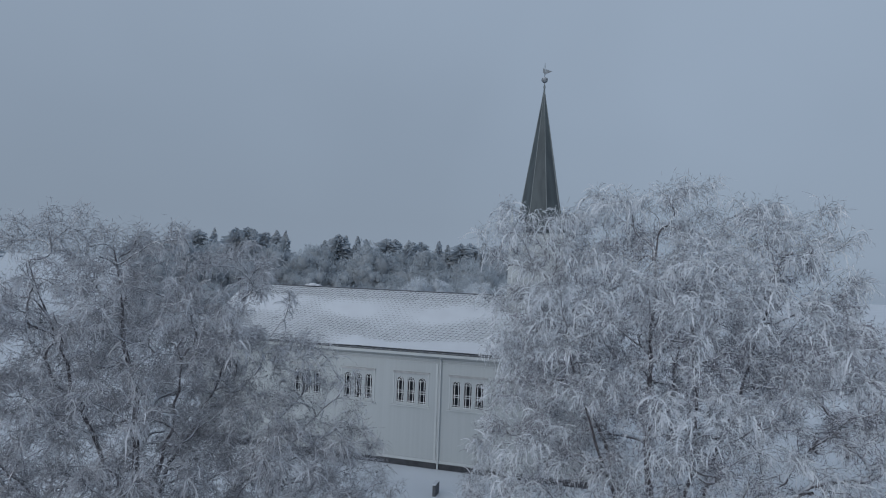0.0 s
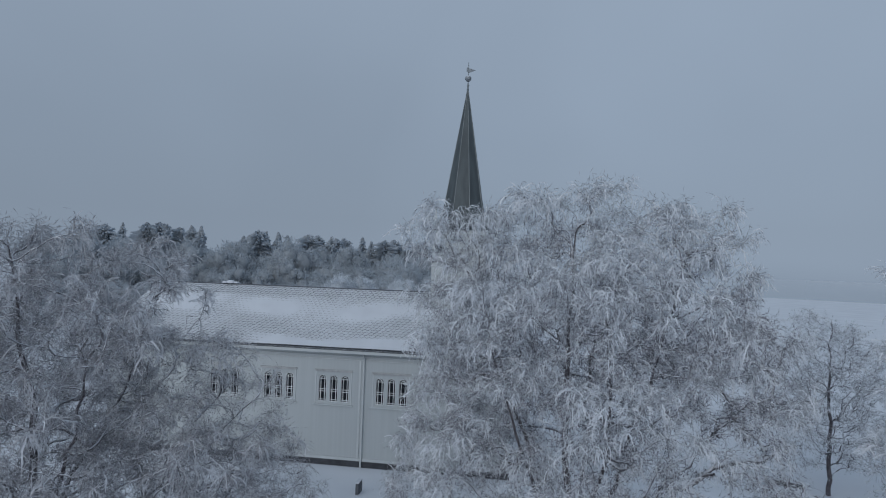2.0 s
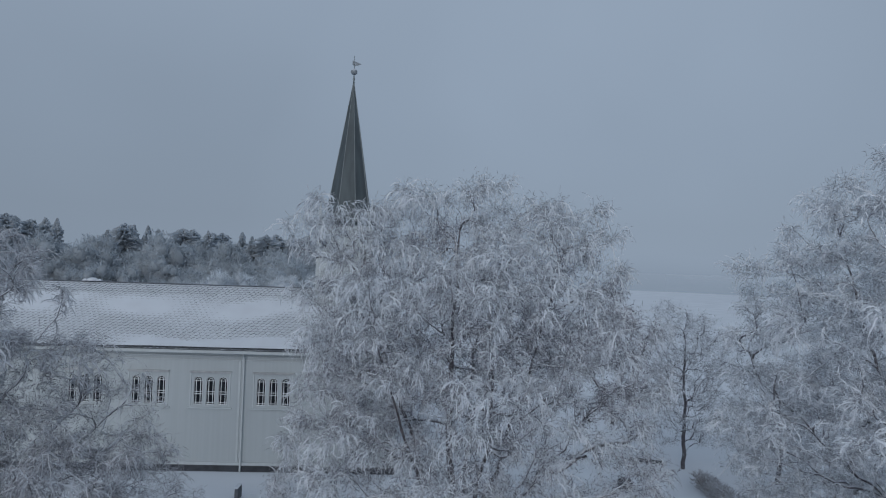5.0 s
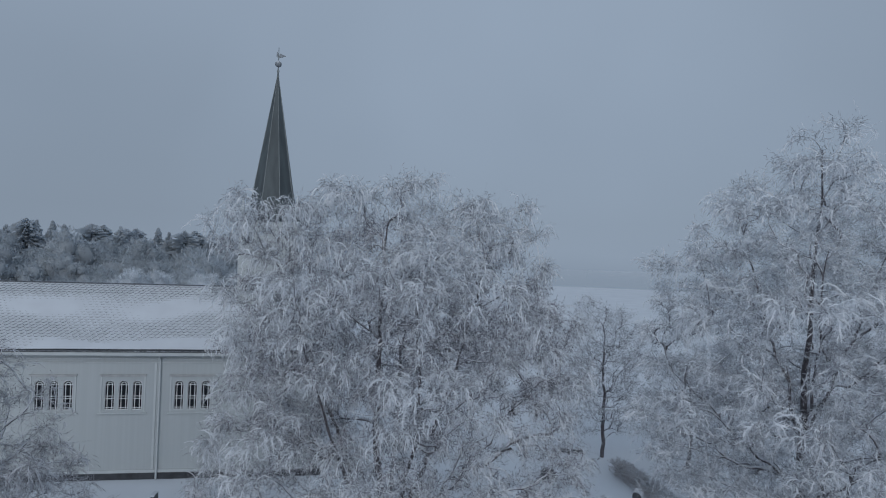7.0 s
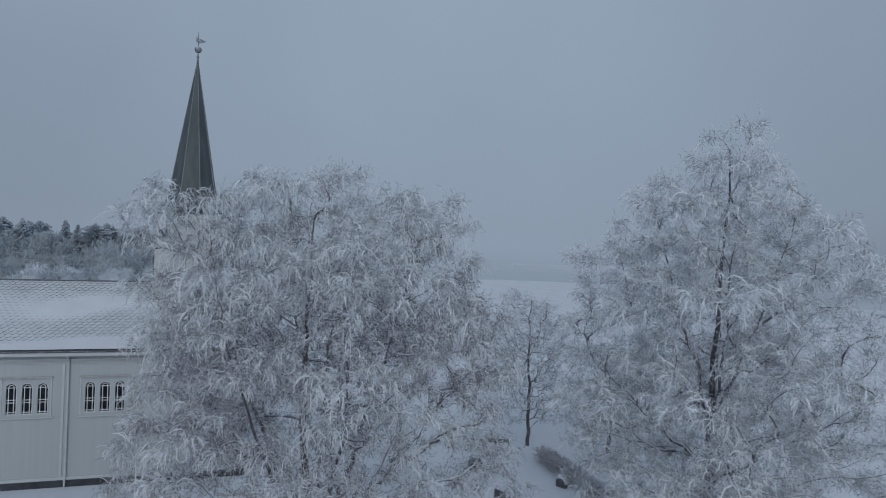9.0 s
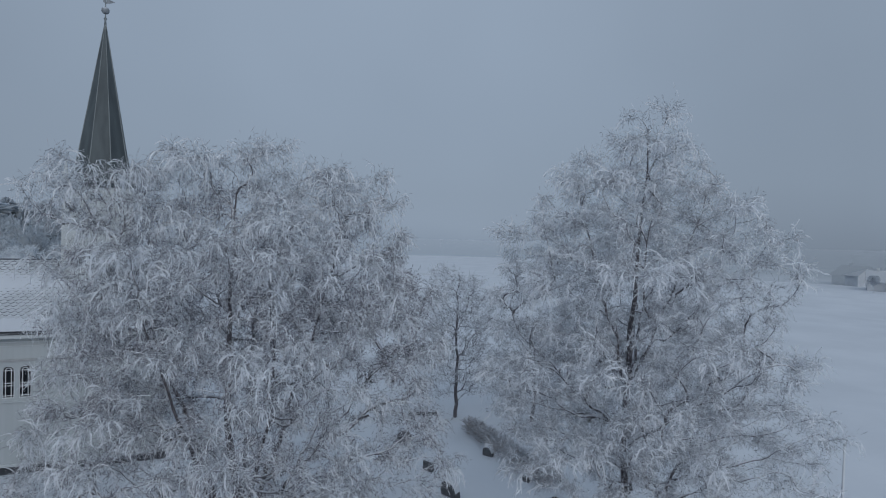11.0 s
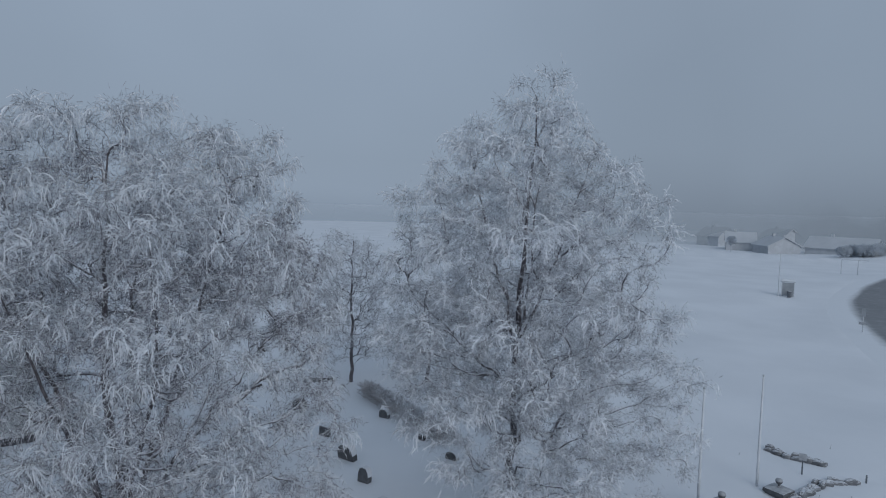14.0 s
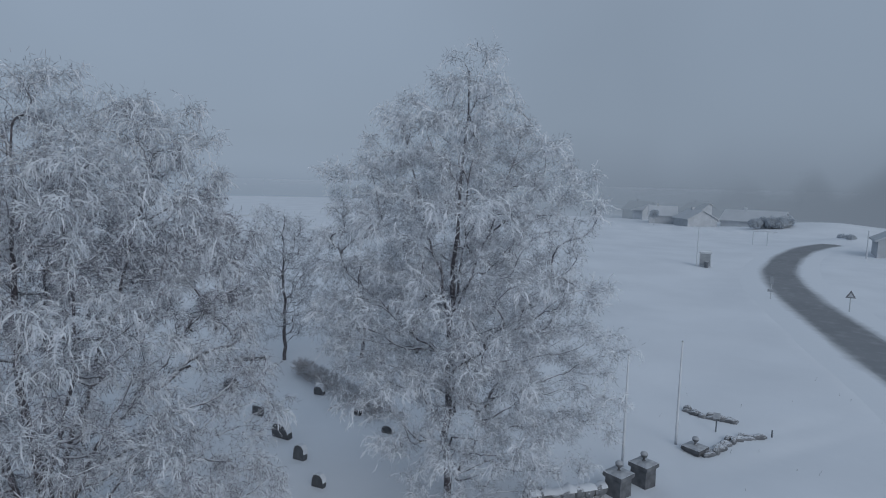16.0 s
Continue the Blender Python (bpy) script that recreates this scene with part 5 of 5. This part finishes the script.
def build_stalks():
    """Dry stalks that stick out of the open snow."""
    rng = np.random.default_rng(71)
    n = 16
    x, y = rng.uniform(25, 46, n), rng.uniform(-3, 9, n)
    a = np.stack([x, y, ground_z(x, y) - 0.05], 1)
    d = np.stack([rng.normal(0, 0.05, n), rng.normal(0, 0.05, n), rng.uniform(0.12, 0.3, n)], 1)
    v, q = tubes(np.stack([a, a + d * 0.5, a + d + rng.normal(0, 0.02, (n, 3))], 1), np.broadcast_to(np.array([0.009, 0.008, 0.004]), (n, 3)), 3)
    tagged(new("dry_stalks", mesh_np("dry_stalks", v, q, IRON)), "thin dry stalks sticking out of the snow", "grass", kind="stuff")


build_stalks()


# ---- roadside ----
sh = thing("bus_shelter", pose(98.5, 20.9, 0, 0, 0, 102), "small grey bus shelter with snowy roof", "shelter")
part("back_panel", Mesh().box(-0.74, 0.62, 0.15, 0.74, 0.68, 2.0), SHELTER, sh)
for x in (-0.8, 0.74):
    part("side_panel", Mesh().box(x, -0.4, 0.15, x + 0.05, 0.6, 2.0), SHELTER, sh)
    for y in (-0.5, 0.61):
        part("corner_post", Mesh().box(x - 0.03, y, 0, x + 0.08, y + 0.1, 2.1), HOUSE_WALL, sh)
part("rail", Mesh().box(-0.74, 0.59, 1.0, 0.74, 0.618, 1.08), HOUSE_WALL, sh)
part("roof", Mesh().box(-0.95, -0.7, 2.102, 0.95, 0.85, 2.2), HOUSE_DARK, sh)
part("roof_snow", Mesh().frustum(0, 0.08, 2.202, 2.36, 0.95, 0.78, 0.85, 0.68).frustum(0, 0.08, 2.36, 2.46, 0.85, 0.68, 0.5, 0.4), ROOF_SNOW, sh)
part("bench", Mesh().box(-0.65, 0.25, 0.42, 0.65, 0.57, 0.5).box(-0.6, 0.3, 0.0, -0.52, 0.55, 0.418).box(0.52, 0.3, 0.0, 0.6, 0.55, 0.418), HOUSE_DARK, sh)
bin_ = thing("waste_bin", pose(97.2, 20.4, 0, 0, 0, -78), "dark waste bin at the shelter", "bin")
part("body", Mesh().spin([(0.26, 0), (0.3, 0.8), (0.28, 0.86)], 10), IRON, bin_)
mast = thing("lamp_post", pose(97.6, 21.9, -0.1), "tall thin grey lamp post", "lamp post")
part("pole", Mesh().spin([(0.09, 0), (0.05, 6.2)], 8), HOUSE_WALL, mast)


def roadside_sign(x, y, turn, h, kind_):
    s = thing("road_sign", pose(x, y, 0, 0, 0, turn), "rimed triangular warning sign on a grey post" if kind_ == "warn" else "dark rectangular road sign seen from behind", "road sign")
    part("post", Mesh().spin([(0.06, -0.2), (0.05, h)], 8), HOUSE_DARK, s)
    if kind_ == "warn":
        part("plate", Mesh().slab([(-0.45, h - 0.7), (0.45, h - 0.7), (0, h + 0.08)], -0.10, -0.06), STONE_RIMED, s)
        part("face", Mesh().slab([(-0.24, h - 0.6), (0.24, h - 0.6), (0, h - 0.17)], -0.115, -0.102), HOUSE_DARK, s)
    else:
        part("plate", Mesh().box(-0.18, -0.1, h - 0.85, 0.18, -0.06, h), SHELTER, s)
        part("lower_plate", Mesh().box(-0.36, -0.1, 0.8, 0.36, -0.06, 1.08), SHELTER, s)


roadside_sign(72.2, 1.5, -88, 2.1, "warn")
roadside_sign(74.5, 8.8, -83, 2.5, "plain")


def gable_house(x, y, turn, w, d, eave, ridge, wall_mat, label, roof_mat=None):
    h = thing("house", pose(x, y, 0, 0, 0, turn), label, "house", "houses beyond the field")
    part("wall", Mesh().slab([(-w / 2, -0.3), (w / 2, -0.3), (w / 2, eave), (0, ridge), (-w / 2, eave)], -d / 2, d / 2), wall_mat, h)
    for s in (-1, 1):
        v = [(0, -d / 2 - 0.5, ridge + 0.06), (s * (w / 2 + 0.5), -d / 2 - 0.5, eave - 0.3), (s * (w / 2 + 0.5), d / 2 + 0.5, eave - 0.3), (0, d / 2 + 0.5, ridge + 0.06)]
        v += [(a, b, c + 0.3) for a, b, c in v]
        part("roof_slope", Mesh().add(v, [(3, 2, 1, 0), (4, 5, 6, 7), (0, 1, 5, 4), (1, 2, 6, 5), (2, 3, 7, 6), (3, 0, 4, 7)]), roof_mat or HOUSE_ROOF, h, "roof slope under thick snow")
    part("chimney", Mesh().box(-0.35, d * 0.15, ridge - 0.5, 0.35, d * 0.15 + 0.7, ridge + 1.1), wall_mat, h)
    for k in (-0.25, 0.25):
        wn = part("window", Mesh().box(k * w - 0.6, -d / 2 - 0.06, 1.0, k * w + 0.6, -d / 2 - 0.002, 2.2), HOUSE_WALL, h)
        part("pane", Mesh().box(k * w - 0.5, -d / 2 - 0.075, 1.1, k * w + 0.5, -d / 2 - 0.062, 2.1), HOUSE_DARK, wn)


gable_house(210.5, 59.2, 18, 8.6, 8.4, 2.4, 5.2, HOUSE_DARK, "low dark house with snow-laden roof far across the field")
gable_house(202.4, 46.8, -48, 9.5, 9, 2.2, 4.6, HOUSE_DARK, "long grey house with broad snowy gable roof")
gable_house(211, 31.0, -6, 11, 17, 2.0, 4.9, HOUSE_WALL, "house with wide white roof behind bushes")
# Roof takes the wall's grey as well, fog painted over its snow.
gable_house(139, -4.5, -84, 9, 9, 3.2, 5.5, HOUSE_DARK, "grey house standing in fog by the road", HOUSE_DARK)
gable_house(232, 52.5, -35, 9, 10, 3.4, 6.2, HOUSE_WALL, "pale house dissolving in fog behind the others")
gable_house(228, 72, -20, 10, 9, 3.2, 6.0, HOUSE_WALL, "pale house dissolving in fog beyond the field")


gantry = thing("road_gantry", pose(147, 20.3, 0, 0, 0, -82), "thin grey frame of posts and a bar by the road", "frame")
for x in (-1.4, 1.4):
    part("post", Mesh().spin([(0.09, -0.2), (0.08, 2.7)], 8, x, 0), HOUSE_WALL, gantry)
part("bar", Mesh().box(-1.5, -0.07, 2.702, 3.2, 0.07, 2.85), HOUSE_WALL, gantry)
lamp = thing("lamp_post", pose(130, 1.0, -0.1), "thin grey post beside the foggy house", "lamp post")
part("pole", Mesh().spin([(0.12, 0), (0.09, 5.2)], 8), HOUSE_WALL, lamp)


# ---- woods ----
def lump(rng, c, rx, rz):
    """One uneven head of a far crown."""
    nu, nv = 8, 6
    u, v = np.meshgrid(np.arange(nu) * 2 * math.pi / nu, np.linspace(0.02, math.pi - 0.02, nv), indexing="ij")
    d = np.stack([np.sin(v) * np.cos(u), np.sin(v) * np.sin(u), np.cos(v)], -1)
    k = 1 + 0.16 * np.sin(d[..., 0] * 5 + c[0]) * np.cos(d[..., 2] * 6 + c[1]) + rng.normal(0, 0.07, (nu, nv))
    pts = (np.array(c) + d * k[..., None] * np.array([rx, rx, rz])).reshape(-1, 3)
    i, j = np.meshgrid(np.arange(nu), np.arange(nv - 1), indexing="ij")
    n = (i + 1) % nu
    return pts, np.stack([i * nv + j, i * nv + j + 1, n * nv + j + 1, n * nv + j], -1).reshape(-1, 4)


def puff_trees(rng, centers, n, thick, low=-0.15, heads=9):
    """Bare trees far off: each a handful of lumpy heads bristling with rimed sprays of twigs round a stem."""
    quads, stems, vs, fs, at_ = [], [], [], [], 0
    for x, y, h, r in centers:
        bush = r > 0.44 * h
        c = np.array([x, y, h * 0.42 if bush else h - r * 1.1])
        e = unit(rng.normal(0, 1, (heads, 3))) * r * rng.uniform(0.35, 0.68, (heads, 1))
        e[0] *= 0.0
        if low > -0.5:
            e[:, 2] = np.abs(e[:, 2]) * (0.3 if bush else 0.95)
        hub = c + e
        rad = r * rng.uniform(0.26, 0.46, heads)
        rad *= (9 / heads) ** 0.4
        rad[0] = r * 0.62
        for q in range(heads):
            v, f = lump(rng, hub[q], rad[q] * 0.72, rad[q] * 0.8)
            vs.append(v)
            fs.append(f + at_)
            at_ += len(v)
        pick = rng.choice(heads, n, p=rad ** 2 / (rad ** 2).sum())
        d = unit(rng.normal(0, 1, (n, 3)) + np.array([0, 0, 0.25]))
        st = hub[pick] + d * rad[pick][:, None] * rng.uniform(0.66, 1.1, (n, 1))
        way_ = unit(d * 0.45 + rng.normal(0, 0.45, (n, 3)) + np.array([0, 0, 0.45])) * rng.uniform(0.06, 0.2, (n, 1)) * r
        side = unit(np.cross(way_, rng.normal(0, 1, (n, 3)))) * thick * rng.uniform(0.6, 1.3, (n, 1))
        quads.append(np.stack([st - side, st + way_ * 0.5 - side, st + way_, st + way_ * 0.5 + side], 1))
        stems.append([(x, y, -0.5), (x + 0.3, y, h - r)])
    v1 = np.concatenate(quads).reshape(-1, 3)
    v2, q2 = tubes(np.array(stems, float), np.tile([0.13, 0.07], (len(stems), 1)), 5)
    v = np.concatenate([v1, v2] + vs)
    return v, np.concatenate([np.arange(len(v1)).reshape(-1, 4), q2 + len(v1)] + [f + len(v1) + len(v2) for f in fs])


def wood(name, rng, az0, az1, dist, count, h0, h1, mat, label, n=420, thick=0.11, spread=26, plump=(0.30, 0.42), heads=9):
    cs = []
    for k in range(count):
        a = math.radians(az0 + (az1 - az0) * (k + rng.uniform(0.2, 0.8)) / count)
        d = dist + rng.uniform(-spread / 2, spread / 2)
        h = rng.uniform(h0, h1)
        cs.append((d * math.sin(a), d * math.cos(a), h, h * rng.uniform(*plump)))
    v, q = puff_trees(rng, cs, n, thick, heads=heads)
    tagged(new(name, mesh_np(name, v, q, mat)), label, "woodland", kind="stuff")


rng = np.random.default_rng(77)
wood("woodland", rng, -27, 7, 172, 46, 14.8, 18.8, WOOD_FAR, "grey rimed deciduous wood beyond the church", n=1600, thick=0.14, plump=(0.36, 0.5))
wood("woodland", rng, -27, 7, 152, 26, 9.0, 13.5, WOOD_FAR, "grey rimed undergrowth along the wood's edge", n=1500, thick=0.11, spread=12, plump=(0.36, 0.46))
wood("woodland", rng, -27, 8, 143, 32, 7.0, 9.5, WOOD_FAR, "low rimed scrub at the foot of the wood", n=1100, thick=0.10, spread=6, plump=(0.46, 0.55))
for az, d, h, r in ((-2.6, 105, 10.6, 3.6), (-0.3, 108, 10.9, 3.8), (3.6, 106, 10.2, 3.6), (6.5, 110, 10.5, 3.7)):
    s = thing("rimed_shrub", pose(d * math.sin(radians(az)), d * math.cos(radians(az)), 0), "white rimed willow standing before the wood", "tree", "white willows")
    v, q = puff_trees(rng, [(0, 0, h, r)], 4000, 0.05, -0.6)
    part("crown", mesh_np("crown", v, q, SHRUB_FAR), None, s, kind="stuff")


def build_pine(az, d, h, w, seed, broad=False):
    """A pine or spruce above the wood: trunk and whorls of drooping dark boughs."""
    g = np.random.default_rng(seed)
    x, y = d * math.sin(radians(az)), d * math.cos(radians(az))
    p = thing("pine", pose(x, y, 0), "dark conifer rising over the rimed wood", "tree", "conifers on the skyline")
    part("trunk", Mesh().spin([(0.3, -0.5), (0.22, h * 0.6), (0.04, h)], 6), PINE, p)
    n = 420
    ang = g.uniform(0, 2 * math.pi, n)
    if broad:
        # an old pine: a rounded, uneven head
        z = h * (0.62 + 0.38 * g.random(n) ** 0.9)
        f = (z / h - 0.62) / 0.38
        reach = w * 1.15 * np.sqrt(np.clip(1 - (1.9 * f - 0.85) ** 2, 0.02, 1)) * g.uniform(0.35, 1.0, n) * (1 + 0.3 * np.sin(ang * 3 + z * 0.9 + seed))
    else:
        z = h * (0.35 + 0.65 * g.random(n) ** 0.8)
        reach = w * (0.06 + 1.0 * np.clip((h - z) / (h * 0.3), 0, 1) ** g.uniform(0.7, 1.0)) * g.uniform(0.4, 1.0, n) * (1 + 0.25 * np.sin(ang * 2 + z * 1.1 + seed))
    st = np.stack([0.35 * reach * np.cos(ang), 0.35 * reach * np.sin(ang), z], 1)
    tip = np.stack([reach * np.cos(ang), reach * np.sin(ang), z + g.uniform(-0.5, 0.35, n)], 1)
    b = bezier(st, (st + tip) / 2 + np.array([0, 0, 0.15]), tip, 3)
    v, q = tubes(b, np.broadcast_to(np.array([0.24, 0.34, 0.16]), (n, 3)), 3)
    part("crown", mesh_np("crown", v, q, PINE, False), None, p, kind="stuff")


pr = random.Random(9)
for k, (az, top, broad) in enumerate(((-22.0, 20.4, 1), (-20.6, 20.6, 0), (-18.9, 21.6, 1), (-18.0, 21.4, 1), (-17.3, 20.8, 0), (-16.4, 20.6, 1), (-15.3, 20.9, 0), (-14.6, 21.0, 0),
                                      (-11.0, 19.2, 0), (-9.9, 20.6, 1), (-9.0, 20.2, 0), (-8.1, 20.1, 0), (-7.2, 19.6, 0), (-5.2, 19.8, 1), (-4.5, 19.8, 1), (-3.3, 19.6, 0), (-2.8, 19.2, 1), (-2.1, 19.4, 1),
                                      (-0.5, 20.3, 0), (0.5, 18.8, 0), (1.6, 19.2, 1), (2.5, 19.6, 1), (3.7, 19.3, 0), (5.0, 19.0, 1))):
    build_pine(az + pr.uniform(-0.12, 0.12), 184 + pr.uniform(-6, 8), top - 0.55 + pr.uniform(-0.3, 0.3), 2.7 + pr.uniform(-0.5, 0.8) + 0.6 * broad, 100 + k, bool(broad))
for k, az in enumerate((-41, -39.2, -37.6)):
    build_pine(az, 120 + pr.uniform(-4, 4), 19.5 + pr.uniform(-1, 1), 3.2, 300 + k)
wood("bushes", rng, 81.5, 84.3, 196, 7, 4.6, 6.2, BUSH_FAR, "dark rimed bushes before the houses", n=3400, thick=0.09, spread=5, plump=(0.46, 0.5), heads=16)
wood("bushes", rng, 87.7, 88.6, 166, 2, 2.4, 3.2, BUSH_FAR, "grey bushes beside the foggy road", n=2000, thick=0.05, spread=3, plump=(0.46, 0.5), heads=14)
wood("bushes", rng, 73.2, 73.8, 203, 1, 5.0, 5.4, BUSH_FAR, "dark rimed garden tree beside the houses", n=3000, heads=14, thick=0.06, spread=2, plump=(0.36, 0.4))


# ---- roof tiles, last ----
def build_tiles():
    slope, length, zlow = ROOF
    cs, sn = math.cos(slope), math.sin(slope)
    me = Mesh()
    w, l, t = 0.155, 0.36, 0.03
    out = [(-w, l), (w, l), (w, 0.15), (w * 0.42, 0.045), (0, 0), (-w * 0.42, 0.045), (-w, 0.15)]
    lift = lambda y: 0.008 + 0.036 * (1 - y / l)
    top = [(x, y, lift(y) + t) for x, y in out]
    low = [(x, y, lift(y)) for x, y in out]
    n = len(out)
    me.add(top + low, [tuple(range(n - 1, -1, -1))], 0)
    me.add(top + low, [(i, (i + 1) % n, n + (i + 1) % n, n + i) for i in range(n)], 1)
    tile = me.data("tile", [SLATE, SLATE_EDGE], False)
    rows, cols = int(length / 0.26), int((NAVE_E - NAVE_W + 0.6) / 0.32)
    turn = Matrix.Rotation(slope, 4, "X")
    rest = []
    for r in range(rows):
        for c in range(cols):
            x = NAVE_W - 0.2 + (c + 0.5 * (r % 2)) * 0.32
            s = 0.02 + r * 0.26
            m = Matrix.Translation((x, -OVER + s * cs, zlow + s * sn + 0.002)) @ turn
            if -3.0 < x < 1.2:
                part("tile", tile, None, south_slope, m=m)
            else:
                rest.append(m)
    base = np.array([(*p, 1) for p in top + low])
    allv = np.concatenate([(base @ np.array(m).T)[:, :3] for m in rest])
    faces, mi = [], []
    for k in range(len(rest)):
        o = k * 2 * n
        faces.append(tuple(o + i for i in range(n - 1, -1, -1)))
        mi.append(0)
        for i in range(n):
            faces.append((o + i, o + (i + 1) % n, o + n + (i + 1) % n, o + n + i))
            mi.append(1)
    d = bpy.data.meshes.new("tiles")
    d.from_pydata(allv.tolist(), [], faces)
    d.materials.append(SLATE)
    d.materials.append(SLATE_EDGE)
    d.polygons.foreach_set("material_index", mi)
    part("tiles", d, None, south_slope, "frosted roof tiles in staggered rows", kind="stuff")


build_tiles()
